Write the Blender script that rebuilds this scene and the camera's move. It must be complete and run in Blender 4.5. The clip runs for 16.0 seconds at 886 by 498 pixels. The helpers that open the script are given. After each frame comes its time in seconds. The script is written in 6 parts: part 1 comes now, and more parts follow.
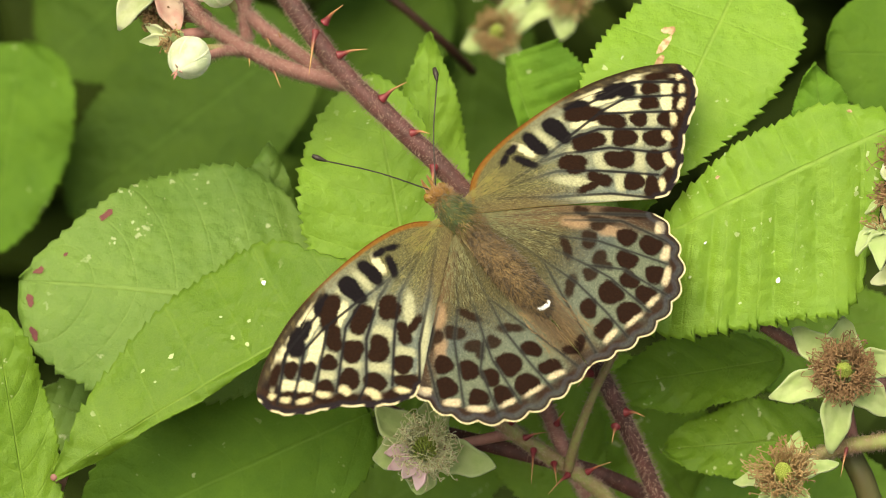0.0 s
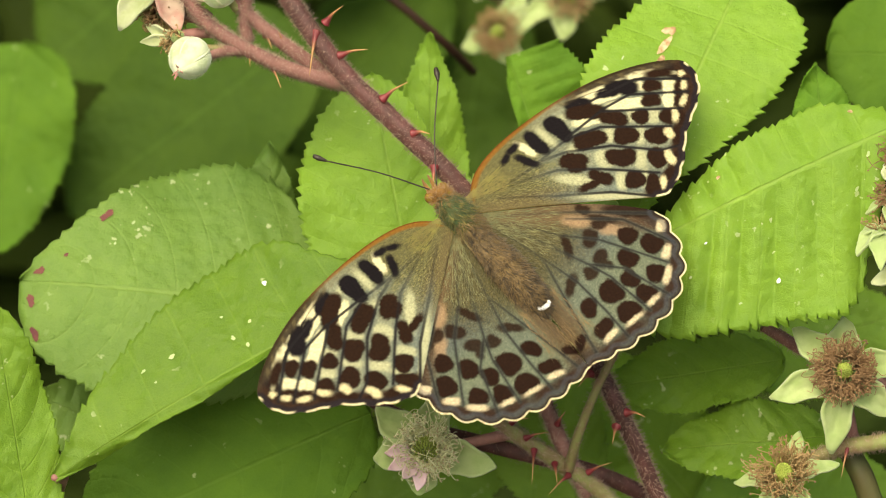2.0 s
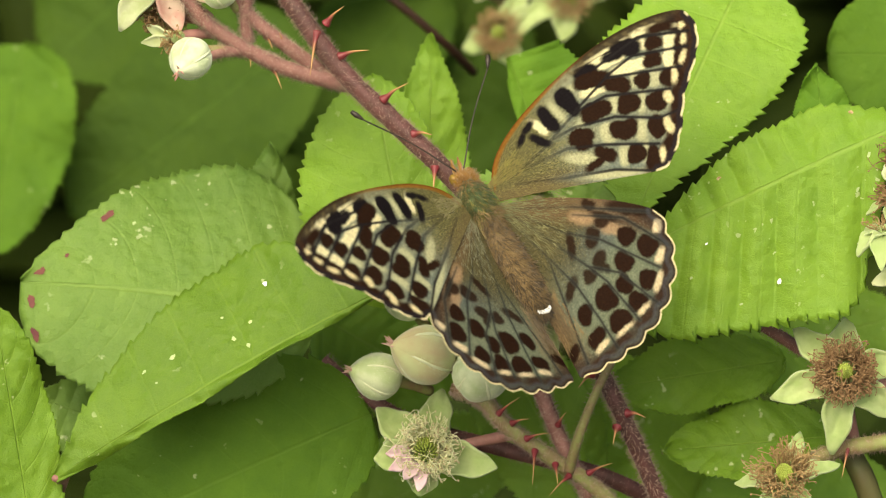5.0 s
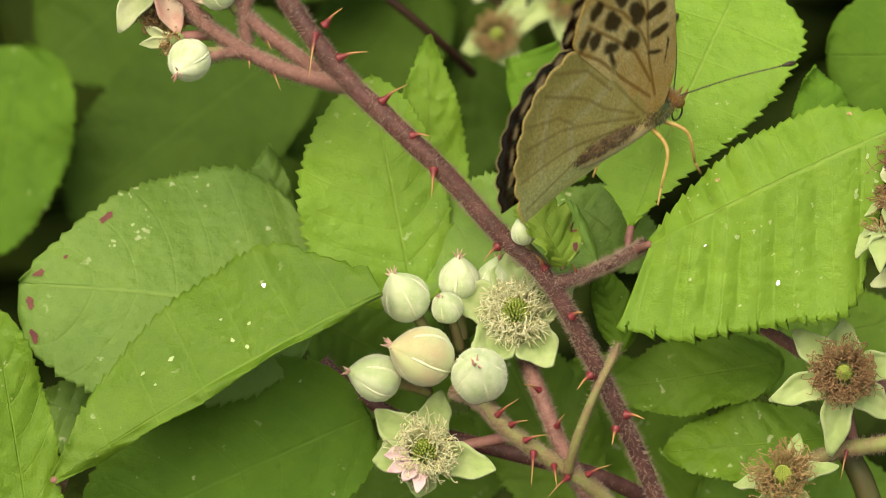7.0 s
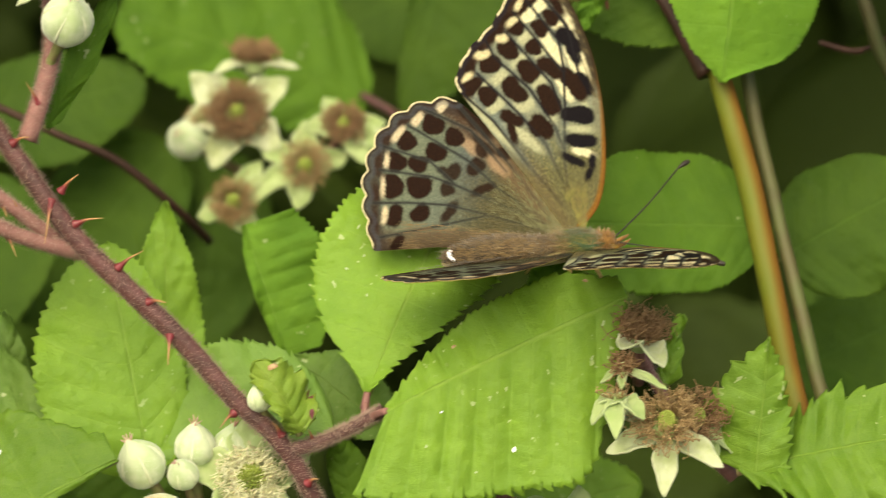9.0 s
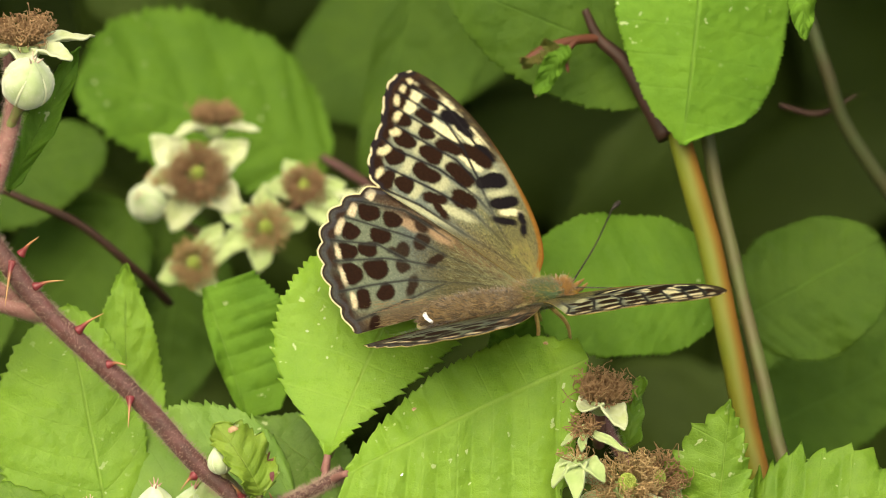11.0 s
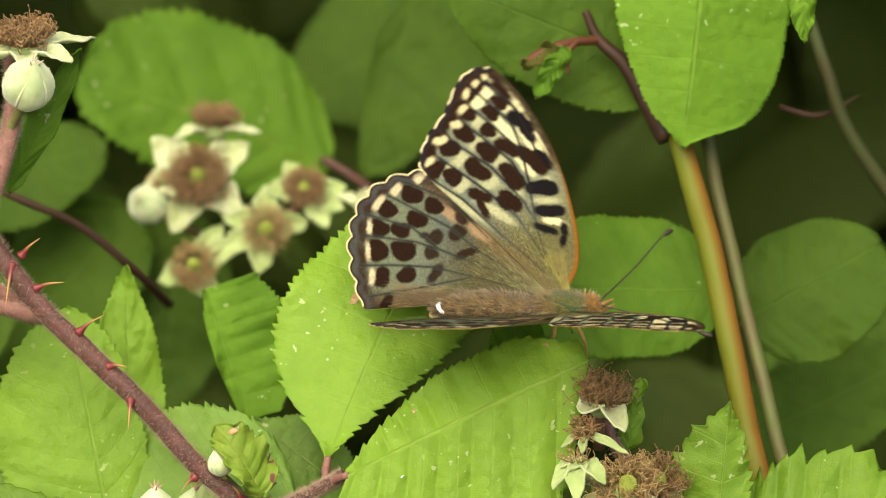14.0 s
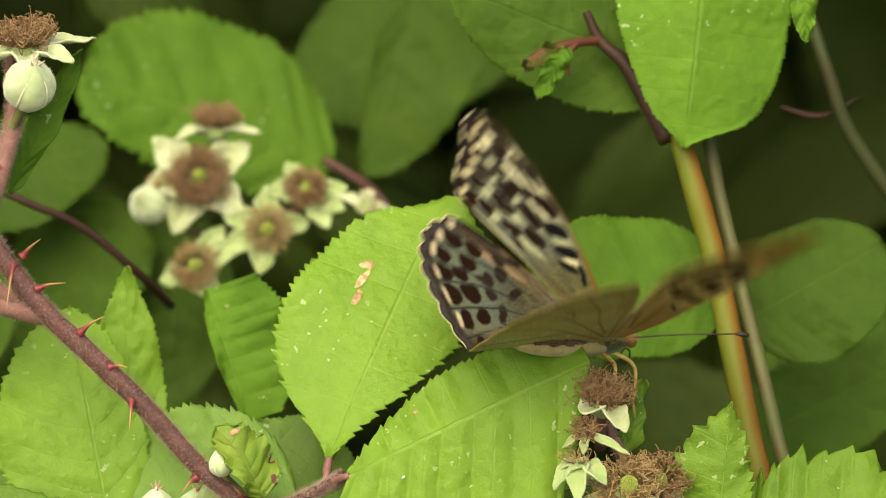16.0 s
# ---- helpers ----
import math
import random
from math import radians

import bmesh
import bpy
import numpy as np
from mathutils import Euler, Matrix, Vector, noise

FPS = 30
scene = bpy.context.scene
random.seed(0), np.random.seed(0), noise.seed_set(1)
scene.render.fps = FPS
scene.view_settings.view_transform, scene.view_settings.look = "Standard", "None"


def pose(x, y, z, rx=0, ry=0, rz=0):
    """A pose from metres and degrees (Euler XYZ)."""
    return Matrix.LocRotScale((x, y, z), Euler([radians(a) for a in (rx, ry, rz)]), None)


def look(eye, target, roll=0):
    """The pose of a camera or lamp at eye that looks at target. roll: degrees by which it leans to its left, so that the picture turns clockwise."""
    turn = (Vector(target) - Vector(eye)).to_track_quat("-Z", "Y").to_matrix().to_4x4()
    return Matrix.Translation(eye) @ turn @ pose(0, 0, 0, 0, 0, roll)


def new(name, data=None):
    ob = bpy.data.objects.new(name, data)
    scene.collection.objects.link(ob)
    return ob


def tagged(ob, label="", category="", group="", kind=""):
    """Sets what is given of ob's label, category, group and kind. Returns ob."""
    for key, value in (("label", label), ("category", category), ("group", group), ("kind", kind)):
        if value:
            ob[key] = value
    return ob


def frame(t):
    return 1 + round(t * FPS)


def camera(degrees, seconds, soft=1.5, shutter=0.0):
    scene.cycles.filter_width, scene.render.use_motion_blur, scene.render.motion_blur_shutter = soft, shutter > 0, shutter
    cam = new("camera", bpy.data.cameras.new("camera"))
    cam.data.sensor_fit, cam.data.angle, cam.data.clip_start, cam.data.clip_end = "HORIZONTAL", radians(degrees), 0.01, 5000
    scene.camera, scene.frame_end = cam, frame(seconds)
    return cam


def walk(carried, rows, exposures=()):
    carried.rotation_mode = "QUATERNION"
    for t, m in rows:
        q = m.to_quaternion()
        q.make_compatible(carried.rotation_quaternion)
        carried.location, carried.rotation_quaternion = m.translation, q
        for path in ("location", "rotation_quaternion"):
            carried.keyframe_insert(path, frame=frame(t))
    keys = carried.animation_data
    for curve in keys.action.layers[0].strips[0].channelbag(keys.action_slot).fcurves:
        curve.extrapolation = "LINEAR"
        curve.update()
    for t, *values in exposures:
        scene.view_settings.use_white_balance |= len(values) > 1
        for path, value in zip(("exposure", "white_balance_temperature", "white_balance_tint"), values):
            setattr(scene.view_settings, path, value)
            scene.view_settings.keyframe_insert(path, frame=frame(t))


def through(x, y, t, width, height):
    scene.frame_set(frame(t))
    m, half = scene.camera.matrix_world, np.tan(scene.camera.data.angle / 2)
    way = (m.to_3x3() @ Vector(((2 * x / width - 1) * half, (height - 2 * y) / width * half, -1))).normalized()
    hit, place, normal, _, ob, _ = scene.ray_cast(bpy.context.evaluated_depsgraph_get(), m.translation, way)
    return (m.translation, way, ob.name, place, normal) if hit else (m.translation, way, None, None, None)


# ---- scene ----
# A silver-washed fritillary on a bramble: a long lens stands still, then swings after it.
cam = camera(9.0, 16.0, soft=1.0, shutter=0.5)
TILT = radians(18)
RIGHT = Vector((1, 0, 0))
UP = Vector((0, math.sin(TILT), math.cos(TILT)))
BACK = Vector((0, -math.cos(TILT), math.sin(TILT)))
CENTRE = Vector((0, 0, 1))
EYE = CENTRE + BACK * 0.80
HOME = pose(*EYE, 72, 0, 0)

# seconds, degrees to the right, degrees up
SWING = [
    (0.0, 0.000, -0.026),
    (1.0, -0.002, -0.026),
    (2.0, -0.006, -0.023),
    (3.0, -0.007, -0.020),
    (4.0, -0.010, -0.017),
    (5.2, -0.013, -0.016),
    (6.5, -0.014, -0.014),
    (6.8, -0.009, -0.009),
    (7.0, 0.000, 0.000),
    (7.1, 0.017, 0.017),
    (7.3, 0.247, 0.121),
    (7.4, 0.506, 0.253),
    (7.5, 0.702, 0.431),
    (7.7, 0.863, 0.851),
    (8.0, 1.093, 1.271),
    (8.3, 1.472, 1.380),
    (8.5, 1.754, 1.530),
    (9.0, 2.684, 1.696),
    (9.3, 2.959, 1.857),
    (9.5, 3.034, 1.949),
    (10.0, 3.109, 2.139),
    (10.2, 3.103, 2.248),
    (10.7, 3.089, 2.328),
    (12.3, 3.083, 2.351),
    (15.0, 3.083, 2.351),
    (16.0, 3.071, 2.357),
]
EXPOSURE = 1.14
walk(cam, [(t, HOME @ pose(0, 0, 0, u, -r, 0)) for t, r, u in SWING],
     [(t, EXPOSURE + d, 8000, 0) for t, d in ((0, 0), (6.5, 0), (7.0, -0.24), (7.6, -0.24), (8.5, -0.09), (9.5, -0.11), (10.2, 0.02), (15, 0.02), (16, -0.06))])
cam.data.dof.use_dof = True
cam.data.dof.focus_distance = 0.795
cam.data.dof.aperture_fstop = 25.0

# ---- light: a bright overcast sky, thin sun from above and behind the lens
world = bpy.data.worlds.new("sky")
scene.world = world
world.use_nodes = True
wt = world.node_tree
sky = wt.nodes.new("ShaderNodeTexSky")
sky.sky_type, sky.sun_disc = "NISHITA", False
sky.sun_elevation, sky.sun_rotation = radians(50), radians(199)
sky.air_density, sky.dust_density = 1.0, 4.0
wt.links.new(sky.outputs[0], wt.nodes["Background"].inputs[0])
wt.nodes["Background"].inputs[1].default_value = 0.12
sun_data = bpy.data.lights.new("sun", "SUN")
sun_data.energy, sun_data.angle, sun_data.color = 1.6, radians(60), (1.0, 0.95, 0.86)
sun = new("sun", sun_data)
sun.matrix_world = look((-0.8, -2.3, 3.3), (0, 0, 0.4))


# ---- node materials
def nodes_of(name):
    m = bpy.data.materials.new(name)
    m.use_nodes = True
    return m, m.node_tree.nodes, m.node_tree.links, m.node_tree.nodes["Principled BSDF"]


def mixed(nt, links, fac, a, b, kind="MIX"):
    n = nt.new("ShaderNodeMix")
    n.data_type, n.blend_type = "RGBA", kind
    for slot, value in ((0, fac), (6, a), (7, b)):
        if isinstance(value, (int, float)):
            n.inputs[slot].default_value = value
        elif isinstance(value, tuple):
            n.inputs[slot].default_value = (*value, 1)
        else:
            links.new(value, n.inputs[slot])
    return n.outputs[2]


def calc(nt, links, op, a, b=None, c=None):
    n = nt.new("ShaderNodeMath")
    n.operation = op
    for slot, value in ((0, a), (1, b), (2, c)):
        if value is None:
            continue
        if isinstance(value, (int, float)):
            n.inputs[slot].default_value = value
        else:
            links.new(value, n.inputs[slot])
    return n.outputs[0]


def grain(nt, links, scale, detail=3.0, coord=None, rough=0.55):
    n = nt.new("ShaderNodeTexNoise")
    n.inputs["Scale"].default_value, n.inputs["Detail"].default_value = scale, detail
    n.inputs["Roughness"].default_value = rough
    links.new(coord or place(nt, links), n.inputs["Vector"])
    return n.outputs[0]


def place(nt, links):
    for n in nt:
        if n.bl_idname == "ShaderNodeTexCoord":
            return n.outputs["Object"]
    return nt.new("ShaderNodeTexCoord").outputs["Object"]


def ramp(nt, links, fac, lo, hi):
    n = nt.new("ShaderNodeMapRange")
    n.interpolation_type = "SMOOTHSTEP"
    links.new(fac, n.inputs[0])
    n.inputs[1].default_value, n.inputs[2].default_value = lo, hi
    return n.outputs[0]


def bumped(nt, links, shader, height, strength, distance):
    n = nt.new("ShaderNodeBump")
    n.inputs["Strength"].default_value, n.inputs["Distance"].default_value = strength, distance
    links.new(height, n.inputs["Height"])
    links.new(n.outputs[0], shader.inputs["Normal"])


def leaf_material(name, young, old, vein, flecks=0.0, rust=0.0, through=0.3, rough=0.5, gloss=0.3):
    """A green blade: two greens in clouds, paler veins on the leaf's own length and width, flecks and rust spots."""
    m, nt, links, bsdf = nodes_of(name)
    uv = nt.new("ShaderNodeUVMap").outputs[0]
    sep = nt.new("ShaderNodeSeparateXYZ")
    links.new(uv, sep.inputs[0])
    u, v = sep.outputs[0], sep.outputs[1]
    side = calc(nt, links, "ABSOLUTE", v)
    cloud = calc(nt, links, "MULTIPLY_ADD", ramp(nt, links, grain(nt, links, 260, 5), 0.3, 0.7), 0.45, calc(nt, links, "MULTIPLY", ramp(nt, links, grain(nt, links, 40, 2), 0.3, 0.7), 0.55))
    info = nt.new("ShaderNodeObjectInfo")
    col = mixed(nt, links, cloud, young, old)
    tone = calc(nt, links, "MULTIPLY_ADD", info.outputs["Random"], 0.3, 0.85)
    col = mixed(nt, links, 1.0, col, tone, "MULTIPLY")
    # net of fine veins
    vor = nt.new("ShaderNodeTexVoronoi")
    vor.feature = "DISTANCE_TO_EDGE"
    vor.inputs["Scale"].default_value = 1900
    links.new(place(nt, links), vor.inputs["Vector"])
    net = calc(nt, links, "SUBTRACT", 1.0, ramp(nt, links, vor.outputs["Distance"], 0.0, 0.12))
    # side veins slant towards the tip
    slant = calc(nt, links, "MULTIPLY_ADD", calc(nt, links, "POWER", side, 1.5), -0.20, u)
    drift = calc(nt, links, "MULTIPLY_ADD", grain(nt, links, 38, 1), 0.5, calc(nt, links, "MULTIPLY", slant, 7.0))
    saw = calc(nt, links, "FRACT", drift)
    tri = calc(nt, links, "ABSOLUTE", calc(nt, links, "SUBTRACT", saw, 0.5))
    lateral = calc(nt, links, "SUBTRACT", 1.0, ramp(nt, links, tri, 0.0, 0.045))
    rib = calc(nt, links, "SUBTRACT", 1.0, ramp(nt, links, side, 0.006, 0.03))
    veins = calc(nt, links, "MAXIMUM", rib, calc(nt, links, "MULTIPLY", lateral, 0.34))
    col = mixed(nt, links, calc(nt, links, "MULTIPLY", net, 0.07), col, vein)
    col = mixed(nt, links, calc(nt, links, "MULTIPLY", veins, 0.36), col, vein)
    if flecks:
        f = ramp(nt, links, grain(nt, links, 620, 2), 0.72 - flecks, 0.76 - flecks)
        f = calc(nt, links, "MULTIPLY", f, ramp(nt, links, grain(nt, links, 75, 1), 0.48, 0.62))
        col = mixed(nt, links, calc(nt, links, "MULTIPLY", f, 0.5), col, (0.62, 0.66, 0.42))
    if rust:
        r = ramp(nt, links, grain(nt, links, 160, 2), 0.70 - rust * 0.1, 0.76 - rust * 0.1)
        r = calc(nt, links, "MULTIPLY", r, ramp(nt, links, side, 0.55, 0.9))
        col = mixed(nt, links, r, col, (0.16, 0.04, 0.03))
    links.new(col, bsdf.inputs["Base Color"])
    bsdf.inputs["Roughness"].default_value = rough
    bsdf.inputs["Specular IOR Level"].default_value = gloss
    h = calc(nt, links, "MULTIPLY_ADD", net, -0.12, calc(nt, links, "MULTIPLY_ADD", grain(nt, links, 420, 3), 1.1, calc(nt, links, "MULTIPLY", grain(nt, links, 1500, 3), 0.5)))
    cell = nt.new("ShaderNodeTexVoronoi")
    cell.feature = "SMOOTH_F1"
    cell.inputs["Scale"].default_value = 620
    links.new(place(nt, links), cell.inputs["Vector"])
    h = calc(nt, links, "MULTIPLY_ADD", cell.outputs["Distance"], -1.5, h)
    h = calc(nt, links, "MULTIPLY_ADD", veins, -0.6, h)
    bumped(nt, links, bsdf, h, 0.8, 0.0003)
    tl = nt.new("ShaderNodeBsdfTranslucent")
    links.new(mixed(nt, links, 1.0, col, (1.25, 1.35, 0.45), "MULTIPLY"), tl.inputs[0])
    mx = nt.new("ShaderNodeMixShader")
    mx.inputs[0].default_value = through
    links.new(bsdf.outputs[0], mx.inputs[1])
    links.new(tl.outputs[0], mx.inputs[2])
    links.new(mx.outputs[0], nt["Material Output"].inputs[0])
    return m


def plain_material(name, a, b, scale=400, rough=0.6, bump=0.3, sheen=0.0, through=0.0, along=None):
    """Two tones in fine grain; along: a third colour towards the end of the piece."""
    m, nt, links, bsdf = nodes_of(name)
    g = grain(nt, links, scale, 4)
    col = mixed(nt, links, ramp(nt, links, g, 0.3, 0.7), a, b)
    col = mixed(nt, links, calc(nt, links, "MULTIPLY", ramp(nt, links, grain(nt, links, scale * 0.12, 2), 0.4, 0.65), 0.4), col, b)
    if along:
        at = nt.new("ShaderNodeAttribute")
        at.attribute_name = "along"
        col = mixed(nt, links, ramp(nt, links, at.outputs["Fac"], 0.35, 0.9), col, along)
    links.new(col, bsdf.inputs["Base Color"])
    bsdf.inputs["Roughness"].default_value = rough
    bsdf.inputs["Specular IOR Level"].default_value = 0.3
    if sheen:
        bsdf.inputs["Sheen Weight"].default_value = sheen
    if bump:
        bumped(nt, links, bsdf, g, bump, 0.0003)
    if through:
        tl = nt.new("ShaderNodeBsdfTranslucent")
        links.new(col, tl.inputs[0])
        mx = nt.new("ShaderNodeMixShader")
        mx.inputs[0].default_value = through
        links.new(bsdf.outputs[0], mx.inputs[1])
        links.new(tl.outputs[0], mx.inputs[2])
        links.new(mx.outputs[0], nt["Material Output"].inputs[0])
    return m


def scale_material(name):
    """Wing scales: the colour laid down on the wing, with powdery grain."""
    m, nt, links, bsdf = nodes_of(name)
    at = nt.new("ShaderNodeAttribute")
    at.attribute_name = "scales"
    g = grain(nt, links, 2600, 3)
    tone = calc(nt, links, "MULTIPLY_ADD", g, 0.7, 0.65)
    col = mixed(nt, links, 1.0, at.outputs["Color"], tone, "MULTIPLY")
    links.new(col, bsdf.inputs["Base Color"])
    bsdf.inputs["Roughness"].default_value = 0.7
    bsdf.inputs["Specular IOR Level"].default_value = 0.12
    bumped(nt, links, bsdf, g, 0.35, 0.0002)
    tl = nt.new("ShaderNodeBsdfTranslucent")
    links.new(mixed(nt, links, 1.0, col, (1.2, 1.05, 0.8), "MULTIPLY"), tl.inputs[0])
    mx = nt.new("ShaderNodeMixShader")
    mx.inputs[0].default_value = 0.36
    links.new(bsdf.outputs[0], mx.inputs[1])
    links.new(tl.outputs[0], mx.inputs[2])
    links.new(mx.outputs[0], nt["Material Output"].inputs[0])
    return m


LEAF_BRIGHT = leaf_material("bright bramble leaf", (0.190, 0.336, 0.034), (0.138, 0.268, 0.025), (0.28, 0.41, 0.09), 0.07, 0.0, 0.25)
LEAF_RUST = leaf_material("pale bramble leaf with rust marks", (0.164, 0.282, 0.050), (0.118, 0.226, 0.037), (0.24, 0.36, 0.09), 0.06, 0.0, 0.25)
LEAF_MID = leaf_material("mid green bramble leaf", (0.122, 0.250, 0.024), (0.082, 0.185, 0.018), (0.18, 0.31, 0.06), 0.06, 0.0, 0.25, 0.62, 0.14)
# Mid green lowered, so that the shade on these leaves is in the colour.
LEAF_DULL_SHADED = leaf_material("dull leaf with shade in its colour", (0.096, 0.195, 0.018), (0.066, 0.145, 0.014), (0.13, 0.24, 0.04), 0.04, 0.0, 0.25, 0.62, 0.14)
LEAF_SIDE = leaf_material("yellow green bramble leaf", (0.144, 0.262, 0.022), (0.098, 0.200, 0.016), (0.24, 0.37, 0.06), 0.06, 0.0, 0.25)
LEAF_YOUNG = leaf_material("young yellowish leaf", (0.26, 0.36, 0.050), (0.17, 0.29, 0.030), (0.36, 0.44, 0.12), 0.10, 0.0, 0.3)
LEAF_DARK = leaf_material("dark bramble leaf", (0.080, 0.155, 0.014), (0.052, 0.112, 0.010), (0.11, 0.18, 0.03), 0.06, 0.4, 0.2, 0.62, 0.14)
# Leaf green darkened to put the shade deep in the hedge into the colour.
LEAF_DEEP_SHADED = leaf_material("leaf in the hedge, shade in its colour", (0.058, 0.112, 0.011), (0.038, 0.082, 0.008), (0.09, 0.17, 0.03), 0.0, 0.0, 0.2, 0.62, 0.14)
LEAF_RED = leaf_material("reddened young leaf", (0.10, 0.055, 0.022), (0.085, 0.11, 0.02), (0.10, 0.05, 0.03), 0.0, 0.0, 0.2, 0.6, 0.14)
# Darker copy of the leaf greens: the hedge's inner shade is in the albedo.
LEAF_SHADED = leaf_material("hedge leaf with shade in its colour", (0.034, 0.056, 0.007), (0.020, 0.036, 0.004), (0.042, 0.066, 0.012), 0.0, 0.0, 0.12, 0.62, 0.14)
CANE = plain_material("purple cane bark", (0.120, 0.048, 0.046), (0.066, 0.030, 0.027), 500, 0.55, 0.4)
CANE_PINK = plain_material("pink hairy bramble stalk", (0.290, 0.140, 0.125), (0.180, 0.084, 0.072), 500, 0.6, 0.4)
CANE_GREEN = plain_material("green bramble stalk", (0.21, 0.25, 0.08), (0.20, 0.13, 0.075), 450, 0.6, 0.4)
STEM_AMBER = plain_material("amber green stem", (0.090, 0.128, 0.009), (0.125, 0.120, 0.010), 90, 0.62, 0.2, along=(0.17, 0.075, 0.009))
STEM_DULL = plain_material("dull green stem", (0.085, 0.12, 0.030), (0.085, 0.075, 0.030), 120, 0.55, 0.1)
# Darker copy of the dull stem, its shade mixed into the colour.
STEM_SHADE = plain_material("green stem with shade in its colour", (0.040, 0.055, 0.016), (0.045, 0.040, 0.014), 120, 0.6, 0.1)
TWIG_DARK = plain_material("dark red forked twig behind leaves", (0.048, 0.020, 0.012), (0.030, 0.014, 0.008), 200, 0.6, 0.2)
TWIG_RED = plain_material("red twig in the hedge", (0.13, 0.035, 0.022), (0.08, 0.028, 0.014), 200, 0.6, 0.2)
THORN = plain_material("red thorn", (0.21, 0.032, 0.042), (0.15, 0.025, 0.03), 600, 0.35, 0.1, along=(0.42, 0.24, 0.10))
HAIR = plain_material("pale stem hair", (0.43, 0.33, 0.26), (0.32, 0.22, 0.18), 900, 0.6, 0)
SEPAL = plain_material("felted sepal", (0.41, 0.49, 0.23), (0.29, 0.39, 0.14), 380, 0.8, 0.9, 0.3, 0.15, (0.64, 0.68, 0.48))
SEPAL_WHITE = plain_material("white edged sepal", (0.54, 0.58, 0.38), (0.40, 0.46, 0.22), 380, 0.8, 0.9, 0.3, 0.15, (0.74, 0.74, 0.60))
SEPAL_PINK = plain_material("pink flushed sepal", (0.62, 0.48, 0.38), (0.46, 0.14, 0.14), 160, 0.7, 0.3, 0.2, 0.1, (0.74, 0.68, 0.56))
BUD = plain_material("pale green bud felt", (0.60, 0.65, 0.46), (0.35, 0.44, 0.22), 330, 0.85, 0.8, 0.4)
BUD_PINK = plain_material("pinkish bud felt", (0.45, 0.53, 0.27), (0.42, 0.33, 0.20), 170, 0.8, 0.5, 0.4)
BUD_SEAM = plain_material("white seam of a bud", (0.70, 0.73, 0.56), (0.56, 0.60, 0.40), 600, 0.8, 0.2)
STAMEN_BROWN = plain_material("withered brown stamens", (0.34, 0.215, 0.115), (0.18, 0.100, 0.048), 900, 0.8, 0.2)
STAMEN_PALE = plain_material("pale stamens", (0.76, 0.74, 0.54), (0.56, 0.56, 0.30), 900, 0.7, 0.2)
STAMEN_TAN = plain_material("tan stamens", (0.42, 0.30, 0.15), (0.26, 0.16, 0.07), 900, 0.75, 0.2)
ANTHER_PALE = plain_material("pale anthers", (0.62, 0.55, 0.38), (0.44, 0.36, 0.20), 900, 0.75, 0.2)
PISTIL = plain_material("green pistils", (0.30, 0.38, 0.08), (0.24, 0.29, 0.06), 900, 0.5, 0.2)
PETAL = plain_material("pale pink petal", (0.80, 0.62, 0.66), (0.74, 0.50, 0.58), 400, 0.6, 0.2, 0, 0.3)
SCAR = plain_material("dead leaf tissue", (0.60, 0.46, 0.28), (0.26, 0.14, 0.06), 900, 0.8, 0.4)
RUST = plain_material("purple rust mark", (0.095, 0.022, 0.030), (0.14, 0.045, 0.035), 600, 0.7, 0.2)
FLECK = plain_material("pale fleck", (0.40, 0.50, 0.25), (0.32, 0.43, 0.16), 900, 0.7, 0.2)
SOIL = plain_material("leaf litter on soil", (0.045, 0.034, 0.020), (0.022, 0.018, 0.012), 60, 0.95, 0.8)
WING = scale_material("wing scales")
ORANGE_FUR = plain_material("orange fur", (0.30, 0.155, 0.035), (0.18, 0.09, 0.025), 900, 0.8, 0.2, 0.3)
GOLD_FUR = plain_material("golden green fur", (0.24, 0.22, 0.05), (0.17, 0.13, 0.04), 900, 0.7, 0.2, 0.3)
GREEN_FUR = plain_material("green fur", (0.050, 0.105, 0.042), (0.085, 0.085, 0.024), 900, 0.7, 0.2, 0.3)
BROWN_FUR = plain_material("brown fur", (0.17, 0.115, 0.058), (0.085, 0.058, 0.030), 900, 0.8, 0.2, 0.3)
OCHRE_FUR = plain_material("ochre fur", (0.26, 0.175, 0.075), (0.165, 0.105, 0.044), 900, 0.8, 0.2, 0.3)
UMBER_FUR = plain_material("dark umber fur", (0.075, 0.048, 0.024), (0.045, 0.032, 0.018), 900, 0.8, 0.2, 0.3)
OLIVE_FUR = plain_material("olive wing hair", (0.25, 0.23, 0.10), (0.13, 0.13, 0.06), 900, 0.8, 0.2, 0.3)
BUFF = plain_material("buff belly scales", (0.46, 0.38, 0.17), (0.38, 0.30, 0.14), 900, 0.75, 0.2, 0.2)
LEG = plain_material("straw coloured leg", (0.58, 0.42, 0.16), (0.46, 0.30, 0.10), 900, 0.5, 0.1)
BLACK = plain_material("black horn", (0.020, 0.016, 0.014), (0.035, 0.026, 0.02), 900, 0.35, 0.1)
EYE_MAT = plain_material("amber eye", (0.28, 0.17, 0.03), (0.12, 0.07, 0.02), 1500, 0.25, 0.1)
WHITE_DROP = plain_material("white dropping", (0.85, 0.85, 0.85), (0.7, 0.72, 0.74), 900, 0.4, 0.3)


# ---- mesh helpers
def view(a, b, c):
    return RIGHT * a + UP * b + BACK * c


def mesh_of(name, verts, faces, smooth=True):
    me = bpy.data.meshes.new(name)
    me.from_pydata([tuple(map(float, v)) for v in verts], [], faces)
    if smooth:
        me.polygons.foreach_set("use_smooth", [True] * len(me.polygons))
    me.update()
    return me


